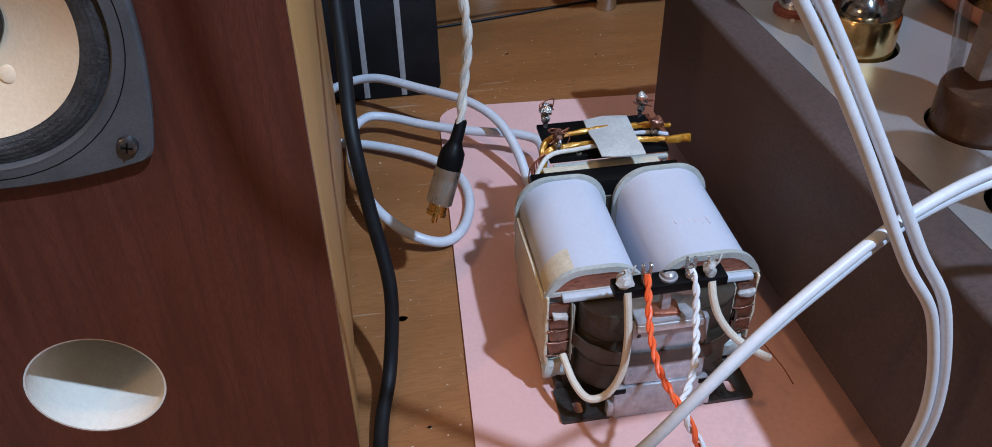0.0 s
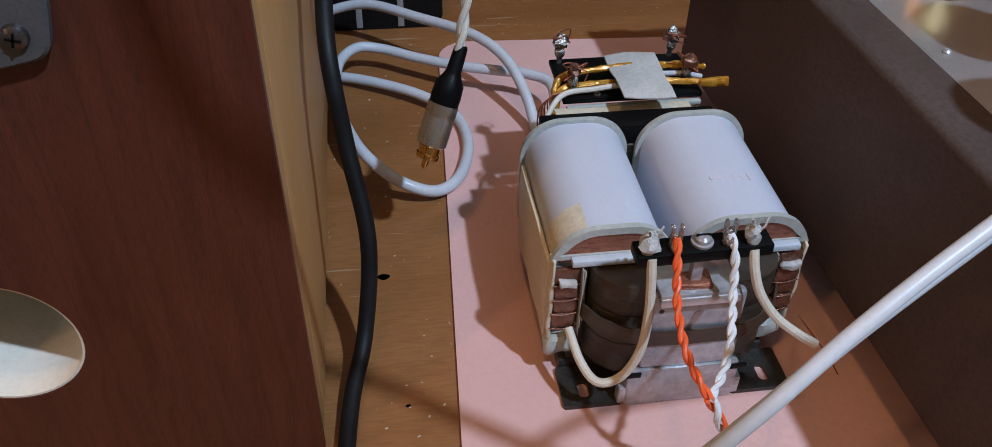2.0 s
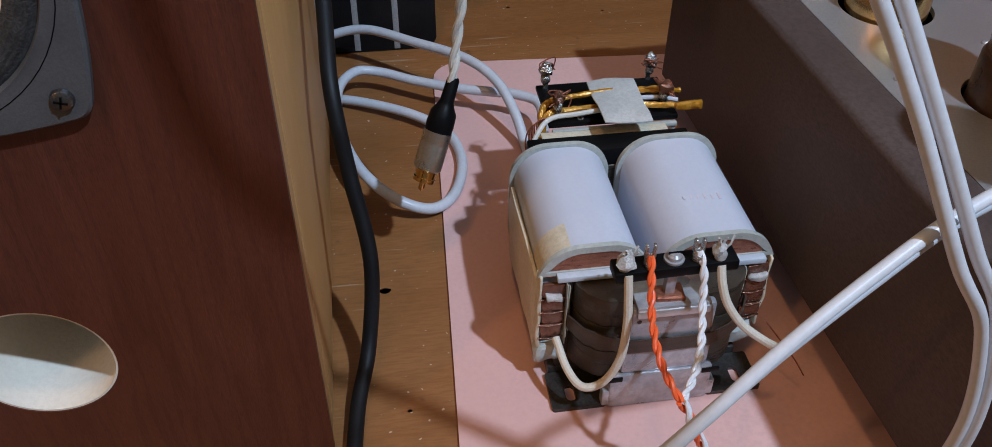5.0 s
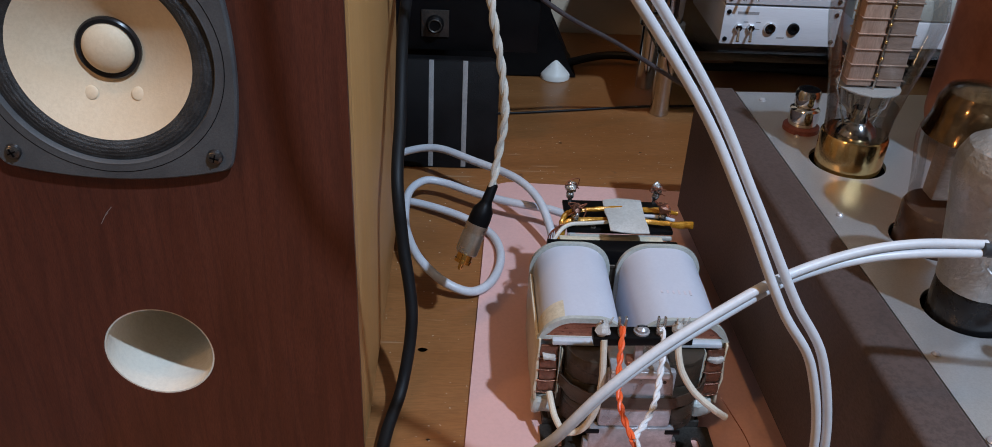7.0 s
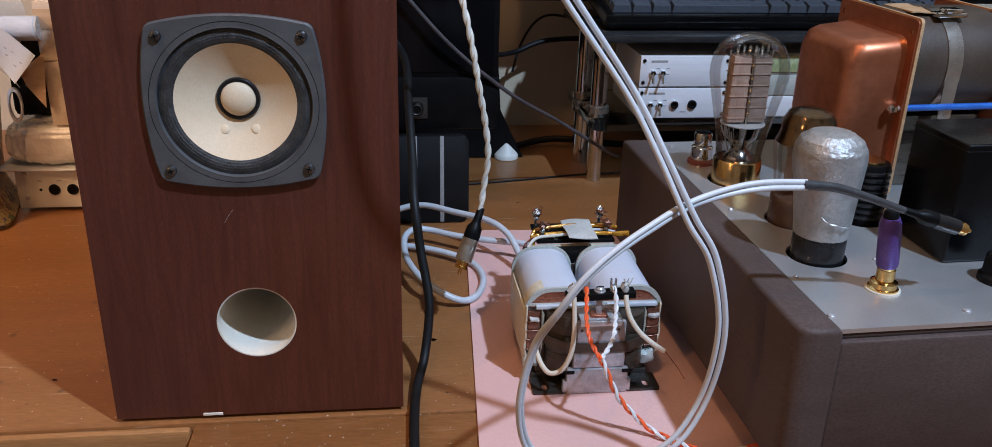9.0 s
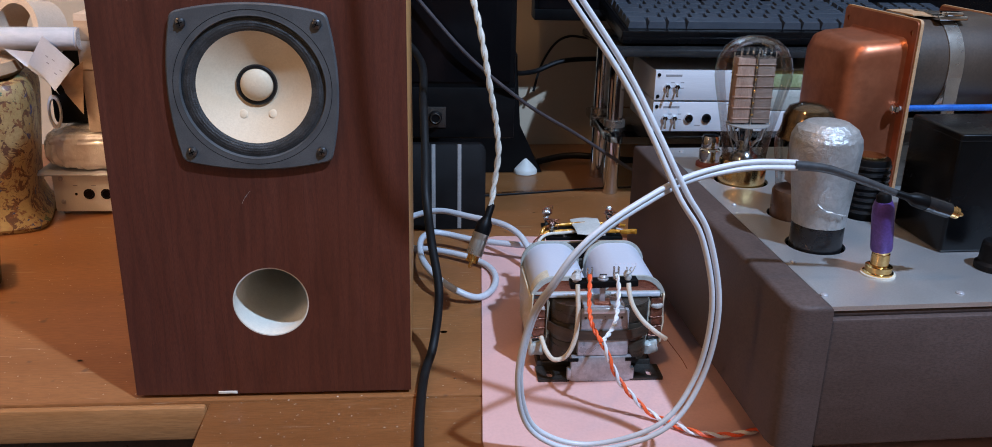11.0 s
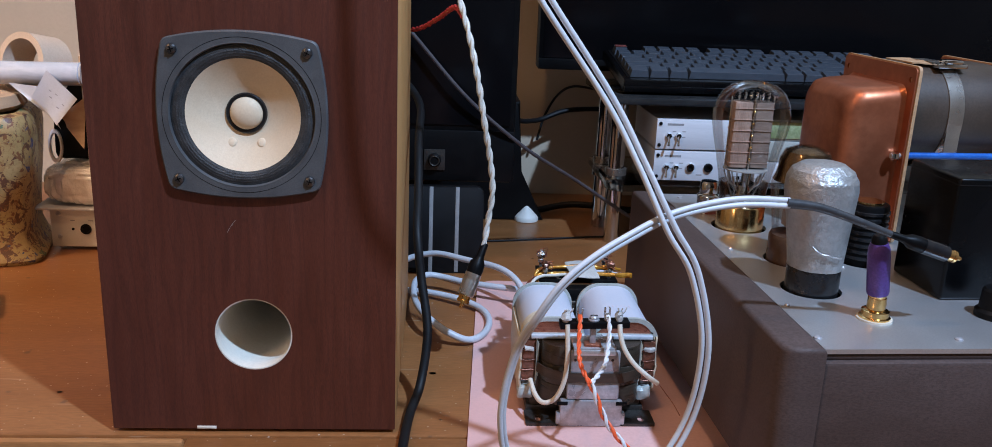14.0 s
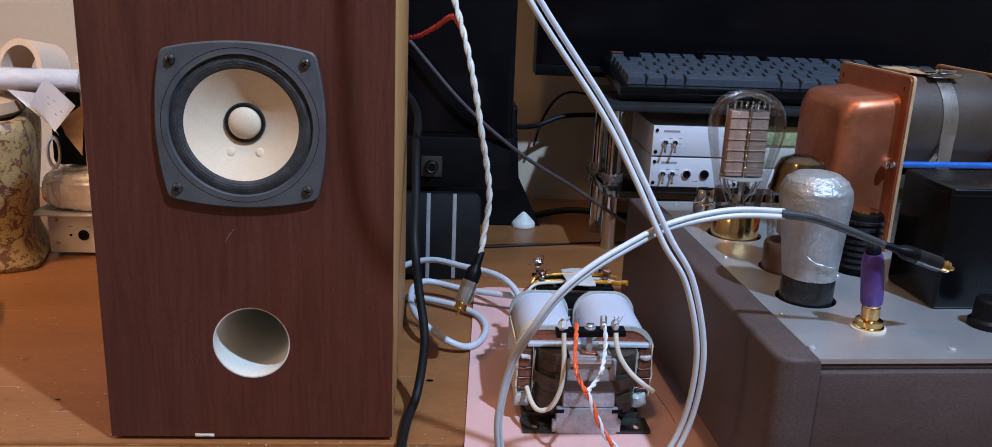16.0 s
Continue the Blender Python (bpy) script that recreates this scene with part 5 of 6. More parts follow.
def output_transformer():
    o = thing("output_transformer", (0.45, 0.15, PZ1), "large output transformer with copper end bells and strapped core", "transformer")
    m = Matrix.Translation((0.4035, 0.0985, 0)) @ pose(0, 0, 0, 0, 0, 4)
    # local x runs along the core's axis, y across, z up
    D, H0, H1 = 0.112, PZ1 + 0.0003, 0.2660

    def bell(x, way):
        rings = []
        bm = bmesh.new()
        for dx, inset, rr in ((0.0, 0.0085, 0.010), (0.004, 0.0105, 0.011), (0.030, 0.0125, 0.013), (0.038, 0.0145, 0.014), (0.0425, 0.0185, 0.015), (0.0445, 0.024, 0.016)):
            rings.append([bm.verts.new((x + way * dx, u, v)) for u, v in rounded(inset, H0 + 0.002 + max(0, inset - 0.0125), D - inset, H1 - 0.006 - inset, rr, 6)])
        for a, b in zip(rings, rings[1:]):
            for i in range(len(a)):
                j = (i + 1) % len(a)
                bm.faces.new((a[i], a[j], b[j], b[i]))
        bm.faces.new(rings[-1])
        return bm

    for x, way in ((-0.0016, -1), (0.0936, 1)):
        part("end_bell", bell(x, way), COPPER, o, "copper end bell", m=m)
    for x in (0.0, 0.0920):
        hs = [circle(u, v, 0.0022, 10) for u in (0.007, D - 0.007) for v in (H1 - 0.010, H0 + 0.07)]
        part("flange", holed(rounded(0, H0, D, H1, 0.004, 3), hs, x - 0.0016, x - 0.0002, "x"), COPPER, o, "copper flange", m=m)
        part("fibre_plate", prism(rounded(-0.0012, H0, D + 0.0012, H1 + 0.0012, 0.004, 3), x, x + 0.0026, "x"), TAN_BOARD, o, "tan fibre end plate", m=m)
    core = prism(rounded(0.006, 0.1830, D - 0.006, 0.2665, 0.040, 10), 0.0032, 0.0888, "x")
    part("core_wrap", core, BROWN_WRAP, o, "brown paper-wrapped core", m=m)
    part("core_foot", box(0.0032, 0.022, H0, 0.0888, D - 0.022, 0.1828, 0.001), CORE, o, m=m)
    sx = 0.042
    st = holed(rounded(0.0050, 0.1820, D - 0.0050, 0.2675, 0.0410, 12), [rounded(0.0062, 0.1832, D - 0.0062, 0.2663, 0.0402, 12)], sx - 0.0065, sx + 0.0065, "x")
    strap = part("strap", st, NICKEL, o, "bright steel strap", m=m)
    part("strap_tail", box(sx - 0.006, 0.0052, 0.1400, sx + 0.006, 0.0062, 0.2290, 0.0003), NICKEL, strap, m=m)
    buckle = part("buckle", box(sx - 0.0130, 0.020, 0.2640, sx + 0.0130, 0.0330, 0.2678, 0.0012), CHROME, strap, "pressed steel buckle", m=m)
    part("buckle_fold", box(sx - 0.0075, 0.0185, 0.2676, sx + 0.0075, 0.0300, 0.2712, 0.0014), CHROME, buckle, m=m)
    part("paper_flap", rough_up(subdivided(box(0.012, 0.030, 0.2662, 0.034, 0.070, 0.2672), 3), 0.0014, 80), TAN_BOARD, o, m=m)
    for y in (0.0080, D - 0.008):
        rod = part("tie_rod", sweep([Vector((-0.010, y - 0.004, 0.1955)), Vector((0.104, y - 0.004, 0.1955))], 0.0022, 12), STEEL, o, m=m)
        part("blue_sleeve", sweep([Vector((0.0028, y - 0.004, 0.1955)), Vector((0.0895, y - 0.004, 0.1955))], 0.0027, 14), BLUE, rod, "blue plastic sleeve", m=m)
        for x in (-0.0062, 0.0972):
            nut = lathe([(0, -0.002), (0.0034, -0.002), (0.0042, -0.001), (0.0042, 0.002), (0.0026, 0.0034), (0, 0.0034)], (x, y - 0.004, 0.1955), 6, pose(0, 0, 0, 0, -90 if x < 0 else 90, 0))
            part("nut", nut, CHROME, rod, m=m)
    return o


output_transformer()


def purple_plug():
    t = thing("purple_plug", (0.3115, -0.066, PZ1), "purple cinch plug standing in the gold socket", "plug")
    a, b = Vector((0.3115, -0.0660, PZ1 + 0.0148)), Vector((0.3050, -0.0690, 0.1755))
    m, L = along(a, b), (b - a).length
    part("collar", lathe([(0, 0), (0.0056, 0.0), (0.0056, 0.004), (0.0050, 0.0045), (0.0054, 0.006), (0.0054, 0.009), (0, 0.009)], a - (b - a).normalized() * 0.005, 20, m), GOLD, t, "gold collar")
    part("barrel", lathe([(0, 0.003), (0.0066, 0.003), (0.0070, 0.005), (0.0070, L * 0.72), (0.0066, L * 0.86), (0.0052, L * 0.97), (0, L)], a, 24, m), PURPLE, t, "purple anodised barrel")
    part("black_boot", lathe([(0, 0), (0.0050, 0.0), (0.0046, 0.004), (0.0030, 0.006), (0, 0.006)], b - (b - a).normalized() * 0.002, 16, m), BLACK, t)
    return t


purple_plug()

# ---- behind: monitors, shelf, keyboard, small boxes ----


def portrait_monitor():
    t = thing("black_monitor", (0.0, 0.45, 0), "black monitor on a low stand with a small round knob", "monitor")
    part("housing", box(-0.14, 0.3740, 0.098, 0.1120, 0.4150, 0.62, 0.004), BLACK, t)
    part("screen", box(-0.134, 0.3722, 0.162, 0.1060, 0.3738, 0.61, 0.0004), SCREEN, t, "dark switched-off screen")
    part("lower_bezel", box(-0.1395, 0.3715, 0.100, 0.1115, 0.3738, 0.1560, 0.0010), BLACK, t, "glossy black lower bezel")
    kp = part("knob_plate", box(0.0135, 0.3695, 0.1120, 0.0365, 0.3714, 0.1350, 0.0006), DARK_STEEL, t, "square metal knob plate")
    part("knob", lathe([(0, 0.006), (0.0060, 0.006), (0.0070, 0.005), (0.0074, 0.0), (0.0074, -0.001)], (0.025, 0.3694, 0.1236), 24, pose(0, 0, 0, 90)), BLACK, kp, "round black knob")
    part("knob_ring", lathe([(0.0058, 0.0064), (0.0052, 0.0072), (0.0044, 0.0064)], (0.025, 0.3694, 0.1236), 24, pose(0, 0, 0, 90)), DARK_STEEL, kp)
    part("stand_neck", box(-0.10, 0.4152, 0.11, 0.06, 0.58, 0.30, 0.006), BLACK, t)
    part("stand_base", prism([(-0.13, 0.0004), (0.172, 0.0004), (0.168, 0.006), (0.137, 0.064), (0.134, 0.16), (-0.13, 0.16)], 0.566, 0.640, "y", 0.003), BLACK, t, "black wedge-shaped stand base")
    return t


portrait_monitor()


def striped_case():
    t = thing("striped_case", (0.02, 0.352, 0), "flat black leatherette case with two grey stripes leaning upright", "case")
    m = Matrix.Translation((0, 0.3490, 0.0008)) @ pose(0, 0, 0, -6)
    part("shell", prism(rounded(-0.075, 0.0, 0.0800, 0.0965, 0.008, 5), 0.0, 0.012, "y", 0.002), PAD_BLACK, t, m=m)
    for x in (0.0205, 0.0490, -0.008, -0.0365):
        part("stripe", box(x, -0.0006, 0.001, x + 0.0042, 0.0008, 0.0958, 0.0002), STRIPE, t, "raised grey stripe", m=m)
    return t


striped_case()

tagged(part("cone_foot", lathe([(0, 0.0210), (0.0022, 0.0203), (0.0040, 0.0185), (0.0145, 0.0072), (0.0160, 0.0050), (0.0160, 0.0005), (0, 0.0005)], (0.149, 0.568, 0), 32), WHITE_BOX), "small white plastic cone standing on the desk", "cone foot")


def monitor_right():
    t = thing("wide_monitor", (0.5, 0.66, 0), "wide black switched-off monitor behind the keyboard", "monitor")
    part("housing", box(0.1600, 0.6230, 0.196, 0.86, 0.655, 0.62, 0.004), BLACK, t)
    part("screen", box(0.1660, 0.6214, 0.212, 0.854, 0.6228, 0.61, 0.0004), SCREEN, t, "dark switched-off screen")
    part("lower_bezel", box(0.1605, 0.6195, 0.197, 0.8595, 0.6229, 0.2115, 0.001), BLACK, t)
    part("neck", box(0.47, 0.655, 0.01, 0.55, 0.69, 0.45, 0.005), BLACK, t)
    part("base", box(0.36, 0.60, 0.0005, 0.66, 0.715, 0.010, 0.004), BLACK, t)
    return t


monitor_right()


def shelf():
    t = thing("equipment_shelf", (0.5, 0.52, 0), "two-tier shelf with smoked glass top on chrome posts", "shelf")
    part("top_board", box(0.2250, 0.4330, 0.1800, 0.80, 0.6120, 0.1880, 0.0015), SMOKE, t, "smoked glass top board")
    part("lower_board", prism(rounded(0.2300, 0.4260, 0.80, 0.5900, 0.012, 5), 0.0785, 0.0865, "z", 0.001), ACRYLIC, t, "smoky acrylic lower board")
    for x, y in ((0.2480, 0.4810), (0.2440, 0.5500), (0.77, 0.4810), (0.77, 0.5500)):
        post = part("post", lathe([(0, 0.0005), (0.0098, 0.0005), (0.0098, 0.1795), (0, 0.1795)], (x, y, 0), 28), CHROME, t, "chrome tube post")
        for z in (0.0700, 0.0868):
            part("collar", lathe([(0.0099, z), (0.0130, z), (0.0130, z + 0.0080), (0.0099, z + 0.0080)], (x, y, 0), 28, closed=True), NICKEL, post)
    return t


shelf()


def mini_amp(z, knobs):
    t = thing("mini_amplifier", (0.34, 0.49, z), "small silver amplifier with toggle switches on the front" if not knobs else "small silver amplifier with toggles and two jack sockets", "amplifier", "stacked mini amplifiers")
    x0, x1, y0 = 0.2840, 0.3920, 0.4380
    part("case", box(x0 + 0.0012, y0 + 0.0030, z, x1 - 0.0012, 0.560, z + 0.0352, 0.0012), ALU_FACE, t)
    part("front_panel", box(x0, y0, z + 0.0002, x1, y0 + 0.0030, z + 0.0358, 0.0008), ALU_FACE, t, "silver front panel")
    for x in (x0 + 0.0045, x1 - 0.0045):
        for h in (0.0050, 0.0305):
            part("screw", lathe([(0, 0.0015), (0.0018, 0.0013), (0.0022, 0.0)], (x, y0, z + h), 14, pose(0, 0, 0, 90)), BLACK, t)
    for k, x in enumerate((x0 + 0.0150, x0 + 0.0265)):
        sw = part("switch_nut", lathe([(0, 0.0040), (0.0030, 0.0040), (0.0038, 0.0030), (0.0038, 0.0)], (x, y0, z + 0.0165), 6, pose(0, 0, 0, 90)), CHROME, t)
        part("lever", sweep([Vector((x, y0 - 0.003, z + 0.0165)), Vector((x - 0.001, y0 - 0.008, z + 0.0115)), Vector((x - 0.0022, y0 - 0.0120, z + 0.0070))], [0.0010, 0.0012, 0.0016], 10), CHROME, sw, "chrome toggle lever")
        for h in (0.021, 0.0145):
            part("print_bar", box(x + 0.0042, y0 - 0.0002, z + h, x + 0.0085, y0 + 0.0004, z + h + 0.0009), PRINT_GREY, t, smooth=0)
    part("print_bar", box(x0 + 0.0125, y0 - 0.0002, z + 0.0285, x0 + 0.0320, y0 + 0.0004, z + 0.0310), PRINT_GREY, t, smooth=0)
    if knobs:
        for x in (x0 + 0.0440, x0 + 0.0660):
            j = part("jack_socket", lathe([(0.0022, -0.004), (0.0026, 0.0030), (0.0048, 0.0030), (0.0054, 0.0018), (0.0054, 0.0)], (x, y0, z + 0.0165), 24, pose(0, 0, 0, 90)), CHROME if x < x0 + 0.05 else BLACK, t)
            part("socket_bore", lathe([(0, 0.0010), (0.0030, 0.0010)], (x, y0, z + 0.0165), 20, pose(0, 0, 0, 90)), BLACK, j)
        part("print_bar", box(x0 + 0.0520, y0 - 0.0002, z + 0.0070, x0 + 0.0590, y0 + 0.0004, z + 0.0082), PRINT_GREY, t, smooth=0)
    return t


mini_amp(0.0905, True)
mini_amp(0.1282, False)
GREENPRINT = surface("pale_green_print", (0.30, 0.38, 0.16), (0.52, 0.56, 0.34), 0.3, coarse=60, fine=300)


def clear_case():
    t = thing("disc_case", (0.45, 0.50, 0.0866), "stack of clear plastic disc cases with a pale green sleeve", "disc case")
    for k in range(3):
        z = 0.0868 + 0.0262 * k
        part("case_shell", box(0.412 - 0.004 * k, 0.452, z, 0.535, 0.57, z + 0.0258, 0.002), ALU_FACE if k == 0 else FLANGE, t)
    part("sleeve", box(0.418, 0.4508, 0.1422, 0.520, 0.4519, 0.1620, 0.0003), GREENPRINT, t, "pale green printed sleeve")
    return t


clear_case()


def keyboard():
    t = thing("keyboard", (0.45, 0.49, 0.189), "dark grey mechanical computer keyboard on the glass shelf", "keyboard")
    m = Matrix.Translation((0.2455, 0.4630, 0.1905)) @ pose(0, 0, 0, 9.0, 0, 1.2)
    part("case", box(0, 0, 0.0, 0.452, 0.140, 0.0155, 0.003), BLACK_PAINT, t, "glossy black keyboard case", m=m)
    part("front_lip", box(0.001, -0.0025, 0.001, 0.451, 0.0005, 0.0085, 0.001), BLACK_PAINT, t, m=m)
    for x in (0.05, 0.39):
        part("foot", box(x, 0.004, -0.0022, x + 0.02, 0.012, 0.0002, 0.0005), RUBBER, t, m=m)
        part("flip_foot", box(x, 0.120, -0.0200, x + 0.02, 0.1235, 0.0002, 0.0008), BLACK, t, m=m)
    part("key_well", box(0.006, 0.008, 0.0156, 0.446, 0.134, 0.0163), BLACK, t, m=m)
    u = 0.01905
    rows = [(0, [1.25, 1.25, 1.25, 6.25, 1.25, 1.25, 1.25, 1.25, None, 1, 1, 1, None, 2, 1]), (1, [2.25] + [1] * 10 + [2.75, None, -1, 1, -1, None, 1, 1, 1, 1]),
            (2, [1.75] + [1] * 11 + [2.25, None, -1, -1, -1, None, 1, 1, 1]), (3, [1.5] + [1] * 12 + [1.5, None, 1, 1, 1, None, 1, 1, 1, 1]),
            (4, [1] * 13 + [2, None, 1, 1, 1, None, 1, 1, 1, 1]), (5.2, [1, -1, 1, 1, 1, 1, -0.5, 1, 1, 1, 1, -0.5, 1, 1, 1, 1, None, 1, 1, 1])]
    shapes = {}

    def cap(w):
        if w not in shapes:
            bm = bmesh.new()
            a, b, h = w * u / 2 - 0.0006, u / 2 - 0.0006, 0.0092
            lo = [bm.verts.new(p) for p in ((-a, -b, 0), (a, -b, 0), (a, b, 0), (-a, b, 0))]
            mid = [bm.verts.new(p) for p in ((-a + 0.0016, -b + 0.0014, h - 0.001), (a - 0.0016, -b + 0.0014, h - 0.001), (a - 0.0016, b - 0.0022, h), (-a + 0.0016, b - 0.0022, h))]
            top = [bm.verts.new(p) for p in ((-a + 0.0024, -b + 0.0022, h - 0.0006), (a - 0.0024, -b + 0.0022, h - 0.0006), (a - 0.0024, b - 0.0030, h + 0.0002), (-a + 0.0024, b - 0.0030, h + 0.0002))]
            for p, q in ((lo, mid), (mid, top)):
                for i in range(4):
                    bm.faces.new((p[i], p[(i + 1) % 4], q[(i + 1) % 4], q[i]))
            bm.faces.new(top)
            shapes[w] = mesh_of("key", bm, KEYCAP, 0)
        return shapes[w]

    inv = world_of(t).inverted()
    for r, widths in rows:
        x = 0.0085
        for w in widths:
            if w is None:
                x += 0.0045
                continue
            if w > 0:
                k = new("key", cap(w))
                k.parent = t
                k.matrix_parent_inverse = inv
                k.matrix_basis = m @ pose(x + w * u / 2, 0.0180 + u * r, 0.0164, 3 if r < 1 else (0 if r < 3 else -3))
            x += abs(w) * u
    esc = part("red_key_mark", box(0.0110, 0.0180 + u * 5.2 - 0.004, 0.0262, 0.0255, 0.0180 + u * 5.2 + 0.004, 0.0267), DULL_RED, t, m=m, smooth=0)
    return t


keyboard()

for pts, r, what in (([(0.05, 0.54, 0.19), (0.12, 0.60, 0.135), (0.165, 0.66, 0.120), (0.215, 0.68, 0.133), (0.30, 0.69, 0.135)], 0.0035, "thick black cable looping behind the shelf"),
                     ([(0.172, 0.695, 0.085), (0.182, 0.700, 0.120), (0.200, 0.705, 0.150), (0.222, 0.708, 0.163), (0.255, 0.708, 0.160), (0.31, 0.708, 0.150)], 0.0018, "thin dark cable arching in front of the wall"),
                     ([(0.04, 0.462, 0.0016), (0.095, 0.466, 0.0016), (0.16, 0.478, 0.0016), (0.228, 0.492, 0.0016), (0.30, 0.50, 0.0016), (0.40, 0.52, 0.0016)], 0.0012, "thin dark wire lying on the desk"),
                     ([(0.16, 0.60, 0.004), (0.22, 0.61, 0.012), (0.30, 0.585, 0.012), (0.40, 0.60, 0.006), (0.55, 0.58, 0.005)], 0.0045, "black cable lying under the shelf")):
    tagged(part("black_cable", sweep(spline(pts, 10), r, 10), RUBBER), what, "cable")

# ---- clutter beside the loudspeaker ----


def canister():
    t = thing("painted_vase", (-0.475, 0.40, 0), "yellow glazed vase painted with brown and blue figures", "vase")
    bm = bmesh.new()
    prof = [(0.066, 0.0008), (0.067, 0.005), (0.060, 0.016), (0.0555, 0.030), (0.0565, 0.055), (0.0600, 0.085), (0.0635, 0.115), (0.0655, 0.140), (0.0650, 0.152), (0.0610, 0.1590), (0.0530, 0.1615), (0.0500, 0.1600), (0.0480, 0.140)]
    rings = []
    for r, z in prof:
        ring = []
        for i in range(40):
            a = 2 * math.pi * i / 40
            c, s = math.cos(a), math.sin(a)
            k = r / (abs(c) ** 6 + abs(s) ** 6) ** (1 / 6)
            ring.append(bm.verts.new((-0.475 + k * c, 0.40 + k * s, z)))
        rings.append(ring)
    for a, b in zip(rings, rings[1:]):
        for i in range(40):
            bm.faces.new((a[i], a[(i + 1) % 40], b[(i + 1) % 40], b[i]))
    bm.faces.new(rings[0][::-1])
    bm.faces.new(rings[-1])
    part("body", bm, GLAZE, t, m=Matrix.Translation((-0.475, 0.40, 0)) @ pose(0, 0, 0, 0, 0, 14) @ Matrix.Translation((0.475, -0.40, 0)))
    part("rim_cloth", rough_up(lathe([(0, 0.160), (0.050, 0.1600), (0.058, 0.167), (0.055, 0.178), (0.03, 0.1850), (0, 0.1870)], (-0.475, 0.40, 0), 28), 0.003, 40), KRAFT, t, "folded kraft paper in the mouth")
    return t


canister()


def white_unit():
    t = thing("white_unit", (-0.36, 0.46, 0), "white metal box with two black sockets on its front", "electronic box")
    x0, y0, z0 = -0.4045, 0.405, 0.0045
    part("case", box(x0, y0, z0, x0 + 0.16, y0 + 0.10, z0 + 0.0440, 0.0012), WHITE_BOX, t)
    for x in (x0 + 0.0385, x0 + 0.0575, x0 + 0.0765):
        j = part("socket", lathe([(0.0026, -0.003), (0.0042, 0.0012), (0.0058, 0.0012), (0.0062, 0.0)], (x, y0, z0 + 0.0210), 24, pose(0, 0, 0, 90)), BLACK, t, "black socket")
        part("socket_bore", lathe([(0, 0.0004), (0.0045, 0.0004)], (x, y0, z0 + 0.021), 20, pose(0, 0, 0, 90)), SCREEN, j)
    part("indicator", lathe([(0, 0.0006), (0.0016, 0.0004), (0.0016, 0.0)], (x0 + 0.0245, y0, z0 + 0.0210), 12, pose(0, 0, 0, 90)), BLACK, t)
    for x in (x0 + 0.022, x0 + 0.042):
        part("print_bar", box(x, y0 - 0.0002, z0 + 0.0305, x + 0.005, y0 + 0.0003, z0 + 0.0315), PRINT_GREY, t, smooth=0)
    for h in (0.0120, 0.0390):
        part("screw", lathe([(0, 0.0016), (0.0022, 0.0014), (0.0028, 0.0)], (x0 + 0.0095, y0, z0 + h), 14, pose(0, 0, 0, 90)), STEEL, t)
    for x in (x0 + 0.008, x0 + 0.150):
        for y in (y0 + 0.010, y0 + 0.09):
            part("foot", lathe([(0, 0.0005), (0.0035, 0.0005), (0.0035, z0 + 0.0003), (0, z0 + 0.0003)], (x, y, 0), 14), HOT_GLUE, t)
    return t


white_unit()

lid = rough_up(subdivided(box(-0.4200, 0.397, 0.0488, -0.24, 0.505, 0.0512, 0.0008), 3), 0.0012, 30)
tagged(part("paper_sheet", lid, PAPER), "white paper sheet lying on the white box", "paper")
bw = bmesh.new()
rows_bw = []
for j in range(49):
    lat = math.pi * (j / 48 - 0.5)
    ring = []
    for i in range(120):
        lon = 2 * math.pi * i / 120
        u = Vector((math.cos(lat) * math.cos(lon), math.cos(lat) * math.sin(lon), math.sin(lat)))
        q = Vector([math.copysign(abs(c) ** 0.42, c) for c in u])
        q = Vector((-0.332 + 0.082 * q.x, 0.4485 + 0.0465 * q.y, 0.0748 + 0.0222 * q.z))
        bubble = 0.0014 * abs(math.sin(q.x * 400 + 60 * q.z) * math.sin((q.z + q.y) * 430)) + 0.0022 * noise.noise(q * 60) + 0.0014 * noise.noise(q * 190)
        q += u.normalized() * bubble
        ring.append(bw.verts.new((q.x, q.y, max(q.z, 0.0526))))
    rows_bw.append(ring)
for lo, hi in zip(rows_bw, rows_bw[1:]):
    for i in range(120):
        k = (i + 1) % 120
        bw.faces.new((lo[i], lo[k], hi[k], hi[i]))
bmesh.ops.remove_doubles(bw, verts=bw.verts[:], dist=1e-5)
tagged(part("bubble_wrapped_parcel", bw, FILM_WRAP, smooth=20), "small parcel in shiny bubble wrap on the paper sheet", "parcel")
cb = thing("card_box", (-0.32, 0.44, 0.098), "pale cardboard box standing on the wrapped parcel", "box")
part("carton", box(-0.3560, 0.405, 0.0975, -0.245, 0.49, 0.166, 0.0008), BOXBOARD, cb)
part("lid", box(-0.3566, 0.404, 0.1664, -0.2445, 0.491, 0.2260, 0.0008), BOXBOARD, cb)
part("tape", box(-0.3569, 0.4035, 0.1980, -0.2440, 0.4915, 0.2190, 0.0003), KRAFT, cb)

roll = thing("film_roll", (-0.46, 0.42, 0.18), "roll wrapped in shiny white film lying across the vase", "roll")
part("tube", rough_up(lathe([(0, 0.0), (0.0115, 0.0), (0.0125, 0.001), (0.0125, 0.24), (0.0115, 0.241), (0, 0.241)], (-0.3530, 0.4000, 0.2005), 24, pose(0, 0, 0, 0, -90, 3)), 0.0006, 120), ROLL_FILM, roll)
part("end_cap", lathe([(0, -0.001), (0.0118, -0.001), (0.0118, 0.002), (0, 0.002)], (-0.3525, 0.4000, 0.2005), 24, pose(0, 0, 0, 0, -90, 3)), HOT_GLUE, roll)


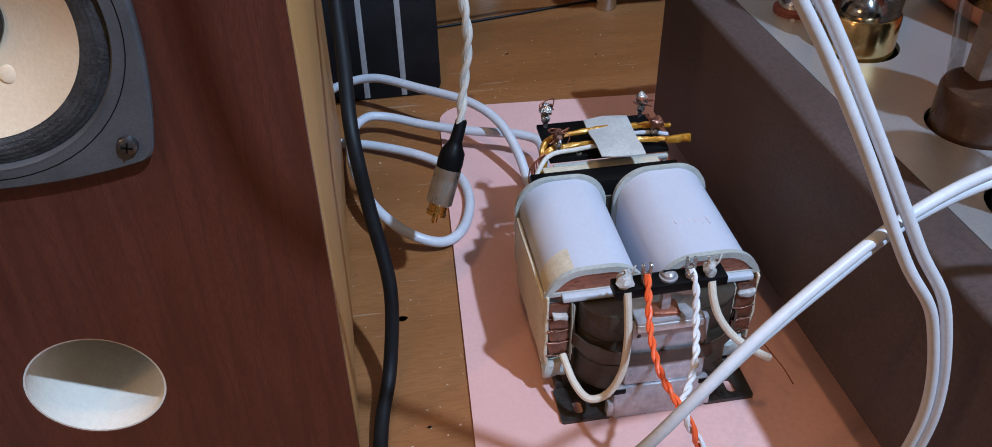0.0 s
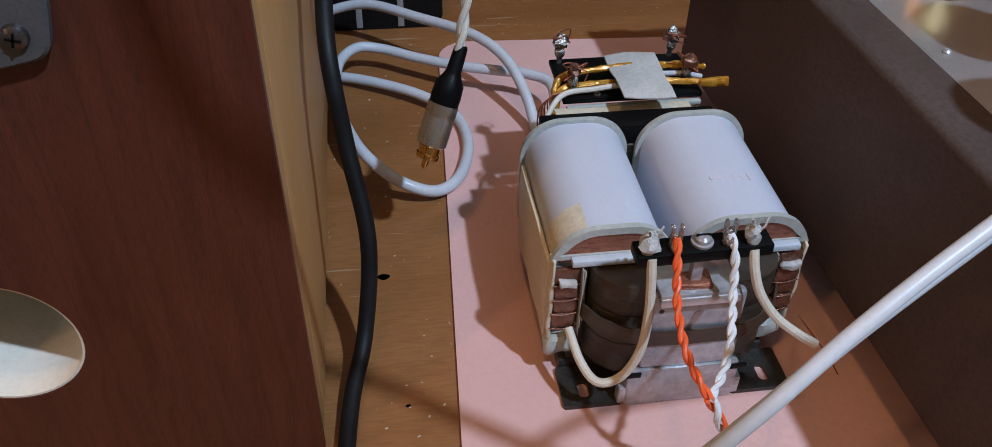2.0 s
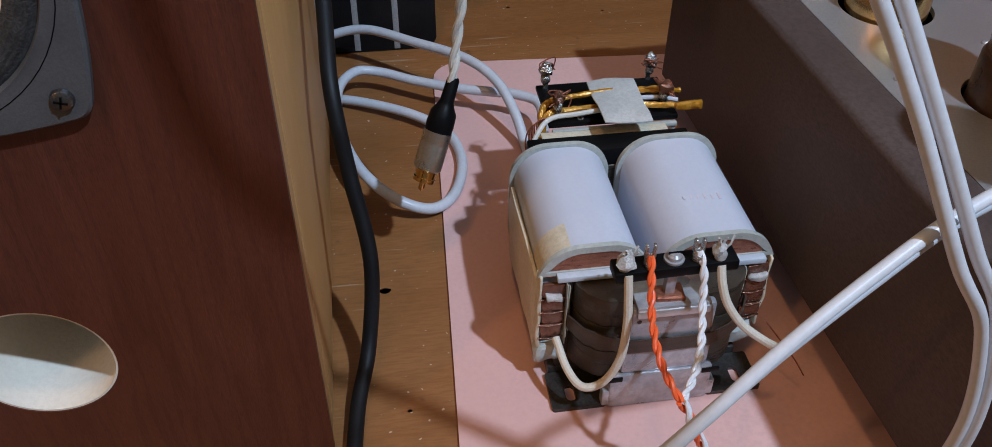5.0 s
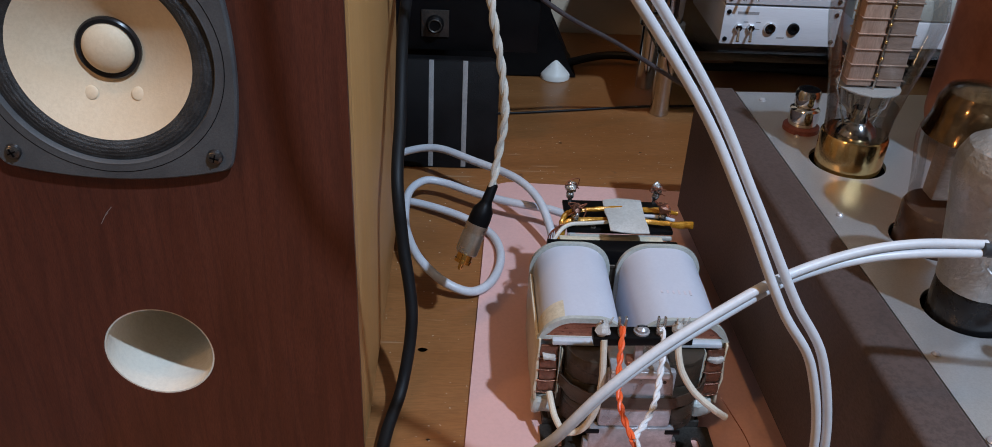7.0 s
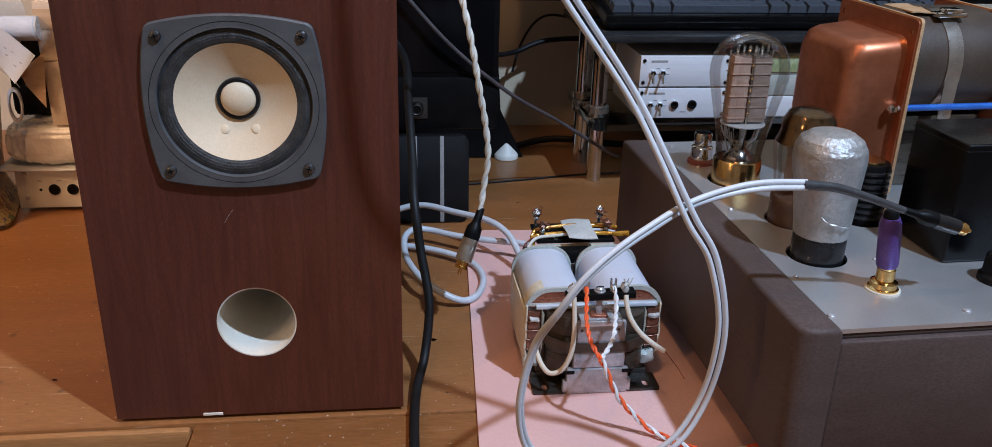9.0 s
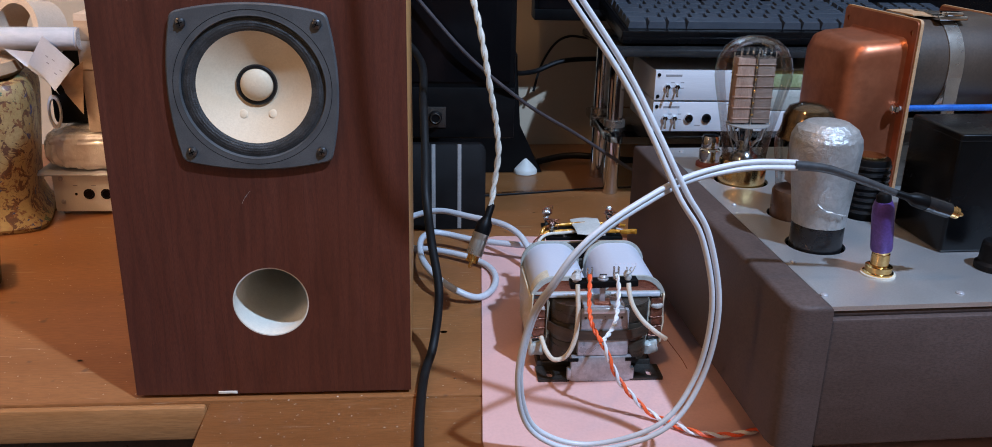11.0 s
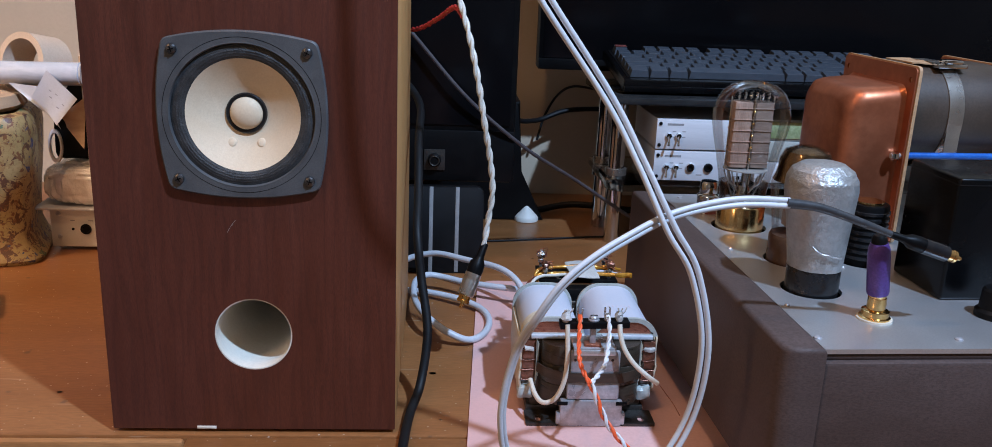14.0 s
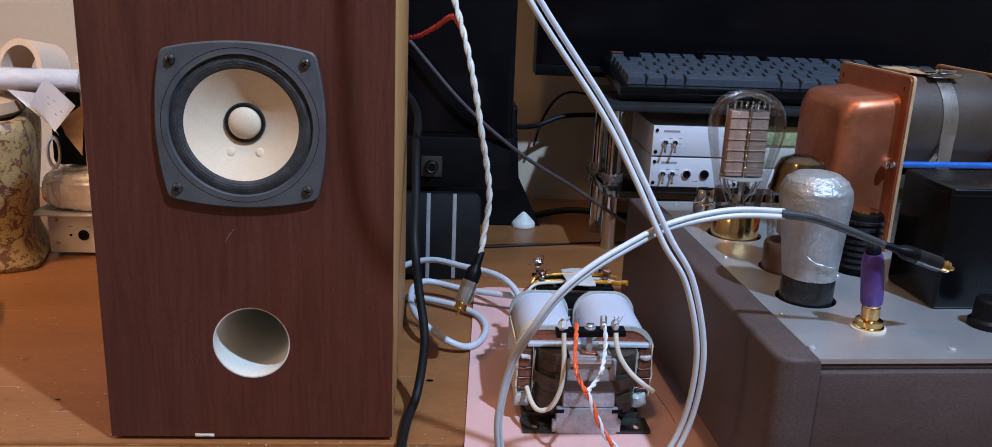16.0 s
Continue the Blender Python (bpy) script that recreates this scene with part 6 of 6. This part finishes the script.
def ring_coil(name, c, rad, band, thick, mat, label, category, tilt):
    bm = lathe([(rad, -band / 2), (rad + thick, -band / 2), (rad + thick, band / 2), (rad, band / 2)], n=48, m=tilt, closed=True)
    bm.transform(Matrix.Translation(c))
    return tagged(part(name, bm, mat), label, category)


ring_coil("tape_reel", (-0.4140, 0.432, 0.2050), 0.0260, 0.040, 0.0070, BOXBOARD, "cream empty tape reel standing on edge behind the roll", "reel", pose(0, 0, 0, 78, 0, -25))
ring_coil("blue_strap", (-0.3860, 0.396, 0.1225), 0.0075, 0.010, 0.0022, WHITE_WIRE, "pale blue folded plastic strap on the parcel", "strap", Matrix.Diagonal((0.62, 1, 1.9, 1)) @ pose(0, 0, 0, 84, 0, 20))


def sheet(name, quad, mat, label, category, bars=0):
    """A loose sheet of paper through four corners, slightly bent."""
    bm = bmesh.new()
    a, b, c, d = (Vector(p) for p in quad)
    n = 8
    nor = (b - a).cross(d - a).normalized()
    for off in (0, 0.0005):
        g = [[bm.verts.new((a * (1 - i / n) + b * i / n) * (1 - j / n) + (d * (1 - i / n) + c * i / n) * j / n + nor * (off + 0.004 * math.sin(math.pi * i / n) * (j / n))) for i in range(n + 1)] for j in range(n + 1)]
        for j in range(n):
            for i in range(n):
                bm.faces.new((g[j][i], g[j][i + 1], g[j + 1][i + 1], g[j + 1][i]))
    ob = tagged(part(name, bm, mat), label, category)
    return ob


tg = sheet("paper_tag", ((-0.382, 0.382, 0.206), (-0.354, 0.384, 0.176), (-0.379, 0.386, 0.147), (-0.401, 0.384, 0.177)), PAPER, "white paper tag with unreadable print", "tag")
for k in range(5):
    bx, bz = -0.3800 + 0.006 * (k % 3), 0.186 - 0.007 * (k // 2) - 0.004 * (k % 3)
    part("print_bar", box(bx, 0.3775, bz, bx + 0.0030, 0.3779, bz + 0.0008), PRINT_GREY, tg, m=Matrix.Translation((bx, 0, bz)) @ pose(0, 0, 0, 0, 40, 0) @ Matrix.Translation((-bx, 0, -bz)), smooth=0)
sheet("paper_strip", ((-0.425, 0.388, 0.191), (-0.396, 0.388, 0.188), (-0.376, 0.389, 0.142), (-0.401, 0.388, 0.169)), PAPER, "crumpled white paper strip hanging from the vase", "paper")
sheet("kraft_card", ((-0.3500, 0.397, 0.177), (-0.3570, 0.398, 0.119), (-0.3730, 0.397, 0.143), (-0.3790, 0.396, 0.155)), KRAFT, "folded piece of brown kraft card", "card")
dk = rough_up(subdivided(box(-0.405, 0.436, 0.0985, -0.360, 0.49, 0.195, 0.008), 2), 0.004, 40)
tagged(part("dark_pouch", dk, PAD_BLACK), "dark pouch pushed behind the papers", "pouch")
gd = box(-0.50, 0.188, 0.0008, -0.3740, 0.259, 0.0220, 0.0090, 4)
gdo = thing("green_dish", (-0.43, 0.22, 0), "dark green glazed dish on the desk", "dish")
part("dish", gd, GREEN, gdo, m=Matrix.Translation((-0.412, 0.215, 0)) @ pose(0, 0, 0, 0, 0, 24) @ Matrix.Translation((0.40, -0.22, 0)))
part("dish_rim", box(-0.49, 0.196, 0.0218, -0.382, 0.251, 0.0240, 0.001), BLACK_GLOSS, gdo, m=Matrix.Translation((-0.412, 0.215, 0)) @ pose(0, 0, 0, 0, 0, 24) @ Matrix.Translation((0.40, -0.22, 0)))
